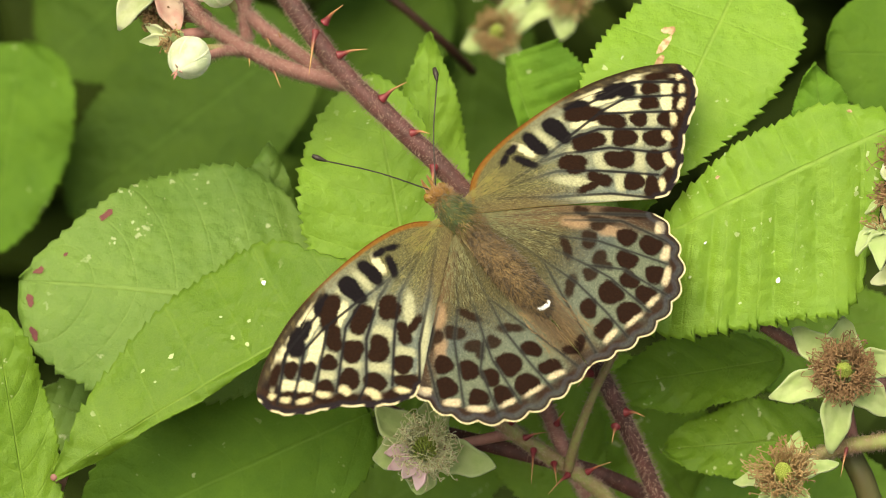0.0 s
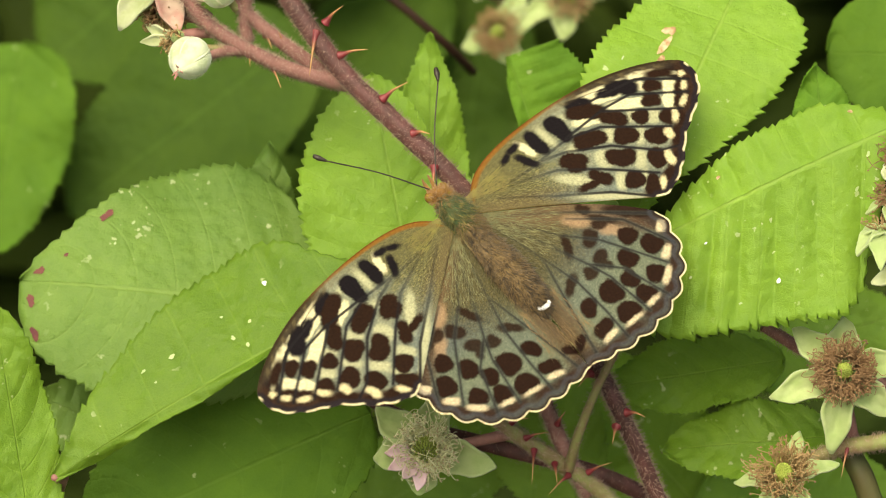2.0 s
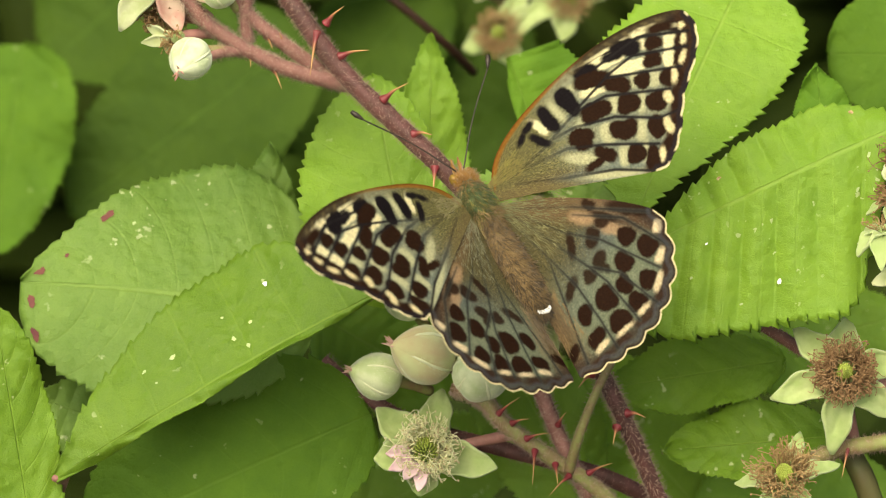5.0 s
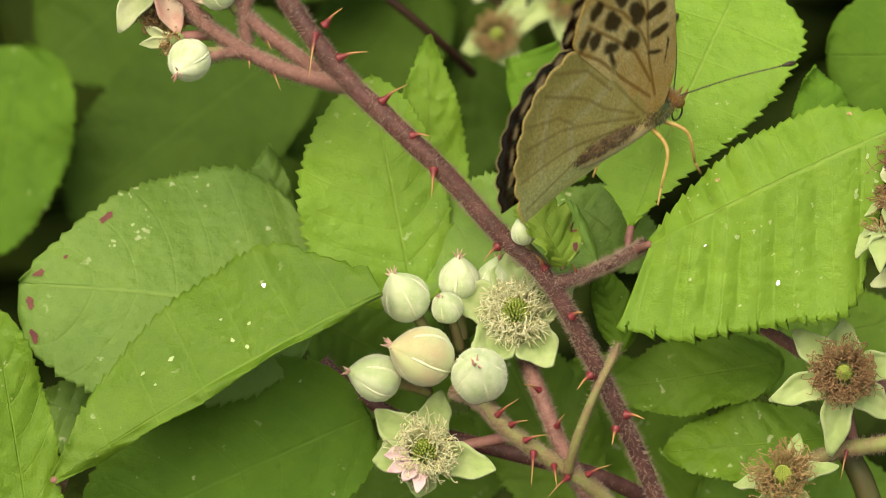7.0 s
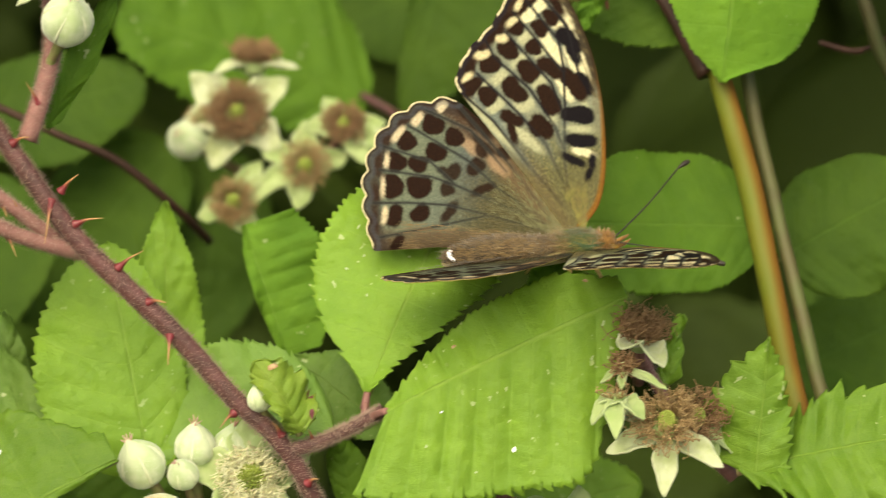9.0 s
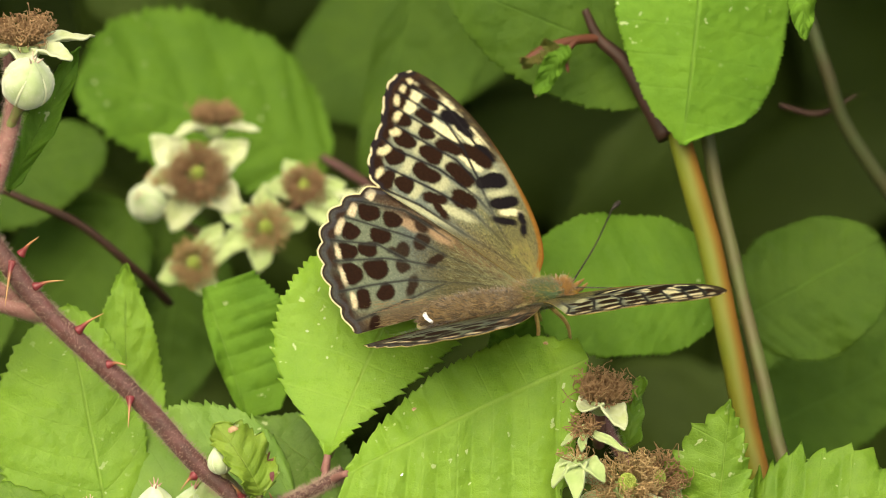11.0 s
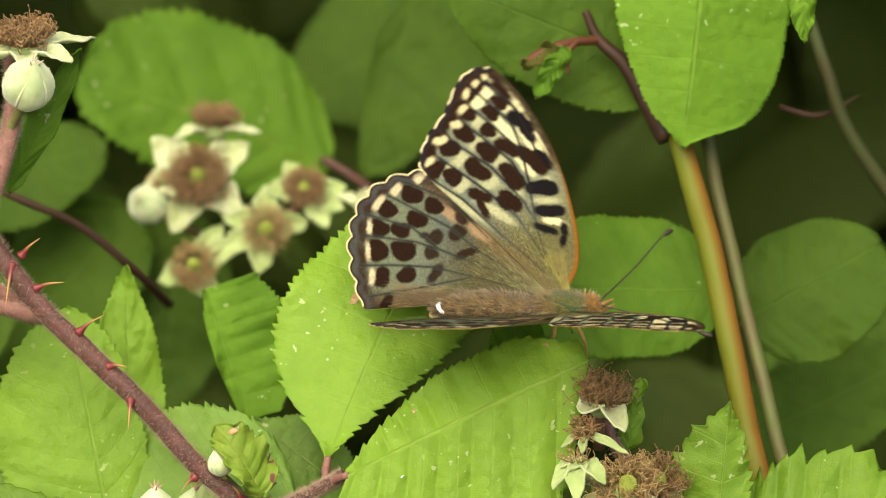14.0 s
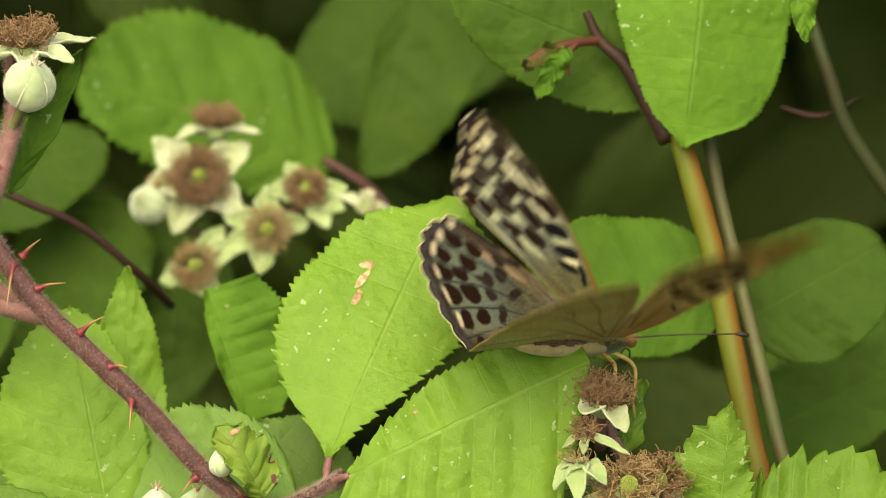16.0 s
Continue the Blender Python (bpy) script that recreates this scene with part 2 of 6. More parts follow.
def part(name, me, material, parent, label=""):
    ob = new(name, me)
    me.materials.append(material)
    ob.parent = parent
    return tagged(ob, label)


def thing(name, me, material, label, category, group="", kind=""):
    ob = new(name, me)
    if me is not None:
        me.materials.append(material)
    return tagged(ob, label, category, group, kind)


def grid_faces(rows, cols, wrap=False, base=0):
    out = []
    for i in range(rows - 1):
        for j in range(cols if wrap else cols - 1):
            k = (j + 1) % cols
            out.append((base + i * cols + j, base + i * cols + k, base + (i + 1) * cols + k, base + (i + 1) * cols + j))
    return out


def spline(points, steps):
    """A smooth line through the points, in even numbers of steps between them."""
    p = [Vector(q) for q in points]
    p = [p[0] * 2 - p[1]] + p + [p[-1] * 2 - p[-2]]
    out = []
    for i in range(1, len(p) - 2):
        a, b, c, d = p[i - 1:i + 3]
        for k in range(steps):
            t = k / steps
            out.append(0.5 * (2 * b + (c - a) * t + (2 * a - 5 * b + 4 * c - d) * t * t + (3 * b - a - 3 * c + d) * t ** 3))
    return out + [p[-2]]


def tube_data(points, radii, sides=10, steps=6, rough=0.0, flat=1.0):
    line = spline(points, steps) if steps > 1 else [Vector(q) for q in points]
    n = len(line)
    verts, along = [], []
    ref = None
    for i, q in enumerate(line):
        d = (line[min(i + 1, n - 1)] - line[max(i - 1, 0)]).normalized()
        if ref is None:
            ref = d.orthogonal().normalized()
        ref = (ref - d * ref.dot(d)).normalized()
        side = d.cross(ref)
        s = i / (n - 1) * (len(radii) - 1)
        k = min(int(s), len(radii) - 2)
        r = radii[k] + (radii[k + 1] - radii[k]) * (s - k)
        for j in range(sides):
            a = 2 * math.pi * j / sides
            w = r * (1 + rough * noise.noise(q * 300 + Vector((j * 1.7, 0, 0))))
            verts.append(q + ref * math.cos(a) * w + side * math.sin(a) * w * flat)
            along.append(i / (n - 1))
    faces = grid_faces(n, sides, True)
    faces.append(tuple(range(sides - 1, -1, -1)))
    faces.append(tuple(range((n - 1) * sides, n * sides)))
    return verts, faces, along


def tube(name, points, radii, sides=10, steps=6, rough=0.0, flat=1.0):
    verts, faces, along = tube_data(points, radii, sides, steps, rough, flat)
    me = mesh_of(name, verts, faces)
    at = me.attributes.new("along", "FLOAT", "POINT")
    at.data.foreach_set("value", along)
    return me


def joined(name, pieces):
    """One mesh from many (verts, faces) or (verts, faces, along) pieces."""
    verts, faces = [], []
    for piece in pieces:
        b = len(verts)
        verts += list(piece[0])
        faces += [tuple(b + i for i in f) for f in piece[1]]
    return mesh_of(name, verts, faces)


def ball_data(centre, axis, radii, rings=14, sides=20, shape=None):
    """A body of revolution on an axis: radii (length, width, depth); shape(u) scales the girth."""
    z = Vector(axis).normalized()
    x = z.orthogonal().normalized()
    y = z.cross(x)
    verts = []
    for i in range(rings + 1):
        th = math.pi * i / rings
        g = math.sin(th) * (shape(i / rings) if shape else 1)
        for j in range(sides):
            a = 2 * math.pi * j / sides
            verts.append(Vector(centre) - z * math.cos(th) * radii[0] + x * math.cos(a) * g * radii[1] + y * math.sin(a) * g * radii[2])
    return verts, grid_faces(rings + 1, sides, True)


# ---- leaves
def along_profile(p, u):
    """A smooth course through evenly spaced values."""
    s = u * (len(p) - 1)
    i = min(int(s), len(p) - 2)
    t = s - i
    a, b, c, d = p[max(i - 1, 0)], p[i], p[i + 1], p[min(i + 2, len(p) - 1)]
    return max(0.5 * (2 * b + (c - a) * t + (2 * a - 5 * b + 4 * c - d) * t * t + (3 * b - a - 3 * c + d) * t ** 3), 0.0001)


def blade_mesh(base, tip, nrm, wl, wr, form=(0.45, 0.6), teeth=28, tooth=0.06, bend=0.0, fold=0.0, pleat=0.00022,
               wave=0.001, n=132, m=22, seed=0, sway=0.0, right_form=None, left=None, right=None, rake=(0.0, 0.0)):
    """left, right: half widths from base to tip, where the outline is no plain oval; rake: how far the side veins lean back."""
    base, tip = Vector(base), Vector(tip)
    ax = tip - base
    ln = ax.length
    ax.normalize()
    nz = view(*nrm)
    nz = (nz - ax * nz.dot(ax)).normalized()
    sd = nz.cross(ax)
    a, b = form
    a2, b2 = right_form or form
    top, top2 = (a / (a + b)) ** a * (b / (a + b)) ** b, (a2 / (a2 + b2)) ** a2 * (b2 / (a2 + b2)) ** b2
    rnd = random.Random(seed + 11)
    phase = [rnd.uniform(0, 6.28) for _ in range(6)]
    verts, uvs = [], []
    for i in range(n + 1):
        u = i / n
        w_left = (max(u, 1e-6) ** a) * (max(1 - u, 0) ** b) / top
        w_right = (max(u, 1e-6) ** a2) * (max(1 - u, 0) ** b2) / top2
        if left:
            w_left, w_right = along_profile(left, u) / wl, along_profile(right, u) / wr
        s = u * teeth + 0.4 * math.sin(u * 9 + phase[0])
        saw = s % 1.0
        big = (s / 3.0) % 1.0
        for j in range(-m, m + 1):
            v = j / m
            r = abs(v)
            half, w = (wl, w_left) if v > 0 else (wr, w_right)
            wide = max(w * half, 1e-5)
            zone = max(1.3 / m, min(0.28, 0.0017 / wide))
            edge = max(0.0, (r - 1 + zone) / zone)
            size = min(tooth * min(half, 0.011) / wide, 0.35)
            jag = 1 + size * ((saw - 0.5) * (1 + 0.7 * math.sin(s * 2.3 + phase[4] + v)) + 0.6 * (big - 0.5)) * edge
            off = v * w * half * jag
            du = (tooth * 0.35 * saw * edge) * (0.06 + 0.2 * half / max(ln, 1e-6)) * min(1, 4 * u * (1 - u) + 0.2)
            k = (u - (0 if left else r ** 1.5 * 0.20)) * 7 + 0.35 * math.sin(5 * u + phase[3])
            pl = abs(math.sin(math.pi * k)) - 0.5
            z = pleat * pl * (1 - (2 * r - 1) ** 2 * 0.7) * min(1.0, w * 1.3)
            z += fold * abs(off)
            z -= bend * ln * ((u - 0.35) ** 2 - 0.1)
            z += wave * math.sin(u * 7 + phase[1]) * v + wave * 0.7 * math.sin(u * 17 + phase[2] + 2 * v) * r * r
            lean = r * (rake[0] if v > 0 else rake[1])
            q = base + ax * (u + du - lean) * ln + sd * (off + sway * ln * (u * u - u)) + nz * z
            verts.append(q)
            uvs.append((u + (0.2 * r ** 1.5 if left else 0), v))
    cols = 2 * m + 1
    me = mesh_of("blade", verts, grid_faces(n + 1, cols))
    lay = me.uv_layers.new(name="UVMap")
    idx = np.empty(len(me.loops), dtype=np.int32)
    me.loops.foreach_get("vertex_index", idx)
    lay.data.foreach_set("uv", np.asarray(uvs, dtype=np.float32)[idx].ravel())
    return me


def add_mark(root, me, cols, n, u, v, du, dv, material, name, nz):
    """A ragged patch of dead tissue or a dropping that lies on the blade."""
    half = cols // 2

    def spot(uu, vv):
        i, j = min(max(uu, 0), 0.999) * n, (min(max(vv, -0.98), 0.98) + 1) * half
        i0, j0 = int(i), int(j)
        a, b = me.vertices[i0 * cols + j0].co, me.vertices[i0 * cols + min(j0 + 1, cols - 1)].co
        c, d = me.vertices[min(i0 + 1, n) * cols + j0].co, me.vertices[min(i0 + 1, n) * cols + min(j0 + 1, cols - 1)].co
        return a.lerp(b, j - j0).lerp(c.lerp(d, j - j0), i - i0) + nz * 0.0002

    verts = [spot(u, v)]
    rings, sides = 4, 26
    for k in range(1, rings + 1):
        for j in range(sides):
            a = 2 * math.pi * j / sides
            r = k / rings * (0.8 + 0.45 * noise.noise(Vector((math.cos(a) * 1.1 + u * 31, math.sin(a) * 1.1, v * 17))) + 0.15 * noise.noise(Vector((math.cos(a) * 3, math.sin(a) * 3, v))))
            verts.append(spot(u + du * r * math.cos(a), v + dv * r * math.sin(a)))
    faces = [(0, 1 + (j + 1) % sides, 1 + j) for j in range(sides)] + grid_faces(rings, sides, True, 1)
    part(name, mesh_of(name, verts, faces), material, root)


def leaf(label, base, tip, nrm, wl, wr, mat, stalk=None, group="bramble leaves", marks=(), **kw):
    """A leaf: blade with its own thickness, a raised midrib below it and, where it shows, a stalk."""
    leaf.count += 1
    root = thing("bramble_leaf", None, None, label, "leaf", group)
    me = blade_mesh(base, tip, nrm, wl, wr, seed=leaf.count, **kw)
    blade = part("blade", me, mat, root)
    solid = blade.modifiers.new("thickness", "SOLIDIFY")
    solid.thickness, solid.offset = 0.00025, 1
    cols = 2 * kw.get("m", 22) + 1
    mid = [me.vertices[i * cols + cols // 2].co.copy() for i in range(0, kw.get("n", 132) + 1, 12)]
    nz = view(*nrm).normalized()
    part("midrib", tube("midrib", [p - nz * 0.001 for p in mid], [0.0006, 0.0004, 0.00015], 6, 2), CANE_GREEN, root)
    for u, v, du, dv, material, name in marks:
        k = 0.7 if material in (FLECK, RUST) else 1.0
        add_mark(root, me, cols, kw.get("n", 132), u, v, du * k, dv * k, material, name, nz)
    if stalk:
        part("leaf_stalk", tube("leaf_stalk", [base] + stalk, [0.0005, 0.0007], 8), CANE_PINK, root)
    return root


leaf.count = 0

# front leaves
A_MARKS = [(0.53, 0.38, 0.035, 0.04, SCAR, "scar"), (0.60, 0.44, 0.05, 0.045, SCAR, "scar"), (0.655, 0.48, 0.02, 0.085, SCAR, "scar"), (0.42, 0.55, 0.0084, 0.022, FLECK, "fleck"),
           (0.36, 0.66, 0.0070, 0.030, FLECK, "fleck"), (0.30, 0.4, 0.0084, 0.022, FLECK, "fleck"), (0.5, 0.72, 0.0140, 0.015, FLECK, "fleck")]
B_MARKS = [(0.54, -0.70, 0.0091, 0.026, WHITE_DROP, "dropping"), (0.245, -0.25, 0.0056, 0.013, WHITE_DROP, "dropping"), (0.88, 0.8, 0.01, 0.05, SCAR, "scar"),
           (0.33, 0.63, 0.012, 0.05, SCAR, "scar"), (0.9, -0.12, 0.0140, 0.038, FLECK, "fleck"), (0.85, -0.3, 0.0126, 0.030, FLECK, "fleck"), (0.2, -0.5, 0.0098, 0.022, FLECK, "fleck"),
           (0.4, -0.8, 0.0098, 0.015, FLECK, "fleck")]
C_MARKS = [(0.744, -0.80, 0.035, 0.09, RUST, "rust_mark"), (0.94, -0.35, 0.03, 0.2, RUST, "rust_mark"), (0.955, 0.35, 0.03, 0.16, RUST, "rust_mark"),
           (0.93, 0.8, 0.025, 0.12, RUST, "rust_mark"), (0.858, -0.5, 0.015, 0.06, RUST, "rust_mark"), (0.648, -0.62, 0.0098, 0.022, FLECK, "fleck"), (0.7, -0.45, 0.0070, 0.022, FLECK, "fleck")]
D_MARKS = [(0.733, 0.61, 0.0070, 0.030, WHITE_DROP, "dropping"), (0.653, 0.34, 0.0105, 0.022, FLECK, "fleck"), (0.591, 0.53, 0.008, 0.02, FLECK, "fleck"), (0.428, 0.5, 0.0140, 0.038, FLECK, "fleck"),
           (0.344, 0.57, 0.012, 0.03, FLECK, "fleck"), (0.594, 0.28, 0.0105, 0.038, FLECK, "fleck"), (0.36, 0.35, 0.0070, 0.022, FLECK, "fleck"), (0.62, 0.15, 0.0084, 0.045, FLECK, "fleck")]
leaf("bright green broad bramble leaf with a pale scar near its tip", (0.0268, 0.0029, 1.0026), (0.0444, 0.0283, 1.0353), (-0.1, 0.3, 1), 0.0145, 0.0125,
     LEAF_BRIGHT, [(0.0264, 0.0022, 1.0002)], left=(0.0005, 0.0102, 0.0146, 0.0147, 0.0128, 0.0093, 0.0008), right=(0.0005, 0.0037, 0.0076, 0.0103, 0.0123, 0.0116, 0.0024), bend=0.15, teeth=34, tooth=0.075, marks=A_MARKS)
leaf("large bright green bramble leaf with pleated veins", (0.0293, -0.0036, 1.0019), (0.0633, -0.0003, 1.0183), (-0.1, 0.3, 1), 0.006, 0.020,
     LEAF_BRIGHT, [(0.0270, -0.0001, 0.9997)], left=(0.0011, 0.0049, 0.0072, 0.0081, 0.0078, 0.0040), right=(0.0089, 0.0142, 0.0164, 0.0185, 0.0206, 0.0137), rake=(0.0, 0.25),
     bend=0.12, teeth=26, tooth=0.09, pleat=0.0009, wave=0.0006, fold=-0.22, marks=B_MARKS)
leaf("broad pale green bramble leaf with purple rust marks on its edge", (-0.0183, 0.0103, 0.9864), (-0.0608, 0.0083, 0.9931), (0.1, 0.35, 1), 0.01646, 0.02152,
     LEAF_RUST, form=(0.45, 0.42), right_form=(0.45, 0.85), bend=0.2, fold=-0.1, marks=C_MARKS)
leaf("long bright green bramble leaf folded along its midrib", (-0.0551, -0.0139, 0.9702), (-0.0092, -0.0093, 0.9974), (-0.1, 0.5, 1), 0.0165, 0.0018,
     LEAF_SIDE, [(-0.0541, -0.0104, 0.9680), (-0.0571, -0.0039, 0.9621)], left=(0.0006, 0.0082, 0.0126, 0.0157, 0.0150, 0.0048), right=(0.0006, 0.0011, 0.0016, 0.0016, 0.0011, 0.0003),
     bend=0.12, teeth=34, tooth=0.06, pleat=0.0005, marks=D_MARKS)
# The shade of the leaf above is part of this leaf's colour.
leaf("dark shaded bramble leaf below a bright one", (-0.0105, 0.0040, 0.9735), (-0.0516, -0.0035, 0.9568), (0.0, 0.1, 1), 0.01205, 0.01526, LEAF_DULL_SHADED,
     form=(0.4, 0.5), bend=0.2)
leaf("pale green bramble leaf beneath another", (-0.0408, 0.012, 0.9658), (-0.0596, 0.0142, 0.9725), (0.0, 0.3, 1), 0.0060, 0.0060, LEAF_RUST,
     left=(0.0017, 0.0054, 0.0066, 0.0058, 0.0007), right=(0.0017, 0.0058, 0.0069, 0.0058, 0.0007), bend=0.1)
leaf("bright green bramble leaf, only one edge in view", (-0.0579, -0.0162, 0.9599), (-0.0637, -0.0054, 0.9930), (0.2, 0.3, 1), 0.00642, 0.00602, LEAF_SIDE)
leaf("mid green bramble leaf behind the cane", (-0.0040, 0.0069, 0.9889), (-0.0105, 0.0212, 1.0198), (0.0, 0.3, 1), 0.01405, 0.00763, LEAF_BRIGHT,
     form=(0.45, 0.6), bend=0.2)
leaf("pointed green bramble leaf behind the cane", (-0.0016, 0.0231, 0.9934), (-0.0022, 0.0325, 1.0224), (0.1, 0.3, 1), 0.00562, 0.00562, LEAF_BRIGHT, form=(0.5, 0.9))
leaf("mid green bramble leaf with a blunt tip behind another", (0.016, 0.0312, 0.999), (0.0095, 0.0372, 1.0175), (0.0, 0.2, 1), 0.0015, 0.010, LEAF_MID,
     left=(0.0008, 0.0013, 0.0017, 0.0018, 0.0013, 0.0003), right=(0.0050, 0.0087, 0.0104, 0.0104, 0.0098, 0.0079), bend=0.12, teeth=26, tooth=0.05)
leaf("pale green bramble leaf beneath the buds", (0.0223, 0.0050, 0.9959), (-0.0056, 0.0080, 0.9923), (0.0, 0.3, 1), 0.00482, 0.01486, LEAF_RUST,
     form=(0.5, 0.55), bend=0.15)
leaf("pale green bramble leaf behind the node", (0.032, 0.0142, 0.992), (0.0165, 0.0217, 1.0021), (0.0, 0.3, 1), 0.0050, 0.0050, LEAF_RUST,
     left=(0.0011, 0.0043, 0.0054, 0.0048, 0.0005), right=(0.0011, 0.0046, 0.0061, 0.0051, 0.0005), bend=0.1, tooth=0.08)
leaf("small curled bramble leaf with red edges at the node", (0.0173, -0.0036, 0.9987), (0.0113, -0.0024, 1.0088), (0.2, 0.4, 1), 0.00241, 0.00482, LEAF_YOUNG,
     teeth=10, bend=0.5, tooth=0.15, marks=[(0.85, -0.5, 0.05, 0.25, SCAR, "scar"), (0.3, -0.9, 0.1, 0.12, RUST, "rust_mark"), (0.12, -0.7, 0.08, 0.2, RUST, "rust_mark")])
leaf("dark green nibbled bramble leaf in shade", (0.0494, 0.0121, 0.9789), (0.0239, 0.0108, 0.9750), (0.0, 0.5, 1), 0.00602, 0.00602, LEAF_SIDE)
leaf("dark green spotted bramble leaf in shade", (0.0565, 0.0049, 0.9697), (0.0316, 0.0061, 0.9671), (0.0, 0.5, 1), 0.00578, 0.00642, LEAF_SIDE)
leaf("small green bramble leaf tip", (-0.0243, 0.0229, 0.9927), (-0.0256, 0.0276, 1.0071), (0.0, 0.3, 1), 0.00482, 0.00321, LEAF_RUST, form=(0.5, 0.9))
leaf("small green bramble leaf tip", (0.0543, 0.0097, 1.0105), (0.0535, 0.0158, 1.0226), (0.0, 0.3, 1), 0.00402, 0.00482, LEAF_MID, form=(0.5, 0.9))
leaf("narrow dark leaf behind the cane", (0.0260, 0.0031, 0.9837), (0.0222, 0.0069, 0.9953), (0.0, 0.2, 1), 0.00257, 0.00337, LEAF_DARK)
leaf("slender green leaf beside the flower stalk", (-0.0356, 0.0216, 1.0406), (-0.0490, 0.0237, 1.0470), (0.0, 0.2, 1), 0.00562, 0.00482, LEAF_MID)
leaf("narrow green leaf behind the flower stalk", (-0.0188, 0.0184, 1.0373), (-0.0086, 0.0247, 1.0567), (0.3, 0.2, 1), 0.00225, 0.00193, LEAF_MID)
leaf("smooth bright hanging leaf with a fine toothed edge", (0.0831, 0.0461, 1.0706), (0.0796, 0.0341, 1.0404), (0.1, 0.2, 1), 0.014, 0.012,
     LEAF_MID, left=(0.0033, 0.0115, 0.0140, 0.0142, 0.0136, 0.0124, 0.0092, 0.0003), right=(0.0033, 0.0103, 0.0120, 0.0119, 0.0102, 0.0079, 0.0051, 0.0003), bend=0.15, tooth=0.03, teeth=40, pleat=0.00004, wave=0.0005, fold=-0.25)
leaf("serrated bright bramble leaf in front, pointing up", (0.0815, -0.0084, 0.9935), (0.0831, -0.0047, 1.0113), (-0.2, 0.3, 1), 0.007, 0.004, LEAF_BRIGHT,
     left=(0.0064, 0.0089, 0.0084, 0.0065, 0.0038, 0.0002), right=(0.0044, 0.0045, 0.0038, 0.0030, 0.0019, 0.0002), rake=(-0.10, -0.10), tooth=0.17, teeth=12, pleat=0.0001, fold=-0.2)
leaf("serrated bright bramble leaf in front with deep side veins", (0.079, -0.0071, 0.9943), (0.1073, -0.0072, 1.0005), (0.0, 0.5, 1), 0.008, 0.010, LEAF_SIDE,
     left=(0.0016, 0.0062, 0.0083, 0.0084, 0.0070, 0.0024), right=(0.0032, 0.0080, 0.0096, 0.0088, 0.0064, 0.0016), rake=(-0.08, -0.08), tooth=0.20, teeth=11, pleat=0.0008, bend=0.1)
leaf("round dull green leaf in the shade", (0.0871, 0.0410, 1.0163), (0.0568, 0.0412, 1.0168), (0.0, 0.3, 1), 0.01124, 0.01189, LEAF_DULL_SHADED, form=(0.45, 0.45), tooth=0.03)
leaf("round dull green leaf in the shade", (0.0903, 0.0492, 1.0091), (0.1117, 0.0529, 1.0204), (0.0, 0.3, 1), 0.00964, 0.01205, LEAF_DEEP_SHADED, form=(0.45, 0.5), tooth=0.03)
leaf("dim green leaf above the dark gap", (0.0808, 0.0508, 1.0463), (0.0454, 0.0552, 1.0598), (0.0, 0.1, 1), 0.01004, 0.01124, LEAF_DEEP_SHADED, tooth=0.04)
leaf("out of focus green leaf behind the flowers", (0.0311, 0.1301, 1.0122), (-0.0100, 0.1298, 1.0273), (0.0, 0.4, 1), 0.01124, 0.01807, LEAF_DULL_SHADED, form=(0.5, 0.40), tooth=0.09, teeth=22, pleat=0.0006)
leaf("out of focus green leaf in the hedge, shade in its colour", (0.0488, 0.1523, 1.0481), (0.0368, 0.1392, 1.0077), (0.0, 0.4, 1), 0.01405, 0.00402, LEAF_DEEP_SHADED)
leaf("out of focus green leaf in the hedge, shade in its colour", (0.0666, 0.1886, 1.0302), (0.0264, 0.1822, 1.0105), (0.0, 0.4, 1), 0.01606, 0.01526, LEAF_DEEP_SHADED)
leaf("out of focus green leaf in the hedge, shade in its colour", (-0.0668, 0.1004, 1.0015), (-0.0714, 0.0852, 0.9710), (0.0, 0.4, 1), 0.01004, 0.01044, LEAF_DULL_SHADED, form=(0.35, 0.6))
leaf("out of focus dark leaf in the hedge, shade in its colour", (-0.0222, 0.1106, 1.0005), (-0.0603, 0.1016, 0.9728), (0.0, 0.3, 1), 0.01446, 0.01446, LEAF_DEEP_SHADED)
leaf("out of focus dark leaf in the hedge, shade in its colour", (-0.0013, 0.1279, 1.0052), (-0.0262, 0.1190, 0.9779), (0.0, 0.3, 1), 0.01124, 0.01124, LEAF_DEEP_SHADED)
leaf("out of focus dark leaf in the hedge, shade in its colour", (0.0921, 0.0682, 0.9834), (0.1204, 0.0725, 0.9967), (0.0, 0.4, 1), 0.00883, 0.00964, LEAF_DEEP_SHADED)
leaf("narrow green leaf beside a withered flower", (0.0699, 0.0089, 1.0014), (0.0722, 0.0121, 1.0113), (0.3, 0.2, 1), 0.00161, 0.00161, LEAF_BRIGHT, tooth=0.03)


# ---- canes, stalks and thorns
def thorn(parent, foot, tip, width=0.0011, hook=0.0):
    foot, tip = Vector(foot), Vector(tip)
    mid = foot.lerp(tip, 0.45) + Vector((0, 0, hook))
    part("thorn", tube("thorn", [foot, foot.lerp(mid, 0.4), mid, tip], [width * 0.8, width * 0.42, width * 0.2, width * 0.04], 8, 4), THORN, parent)


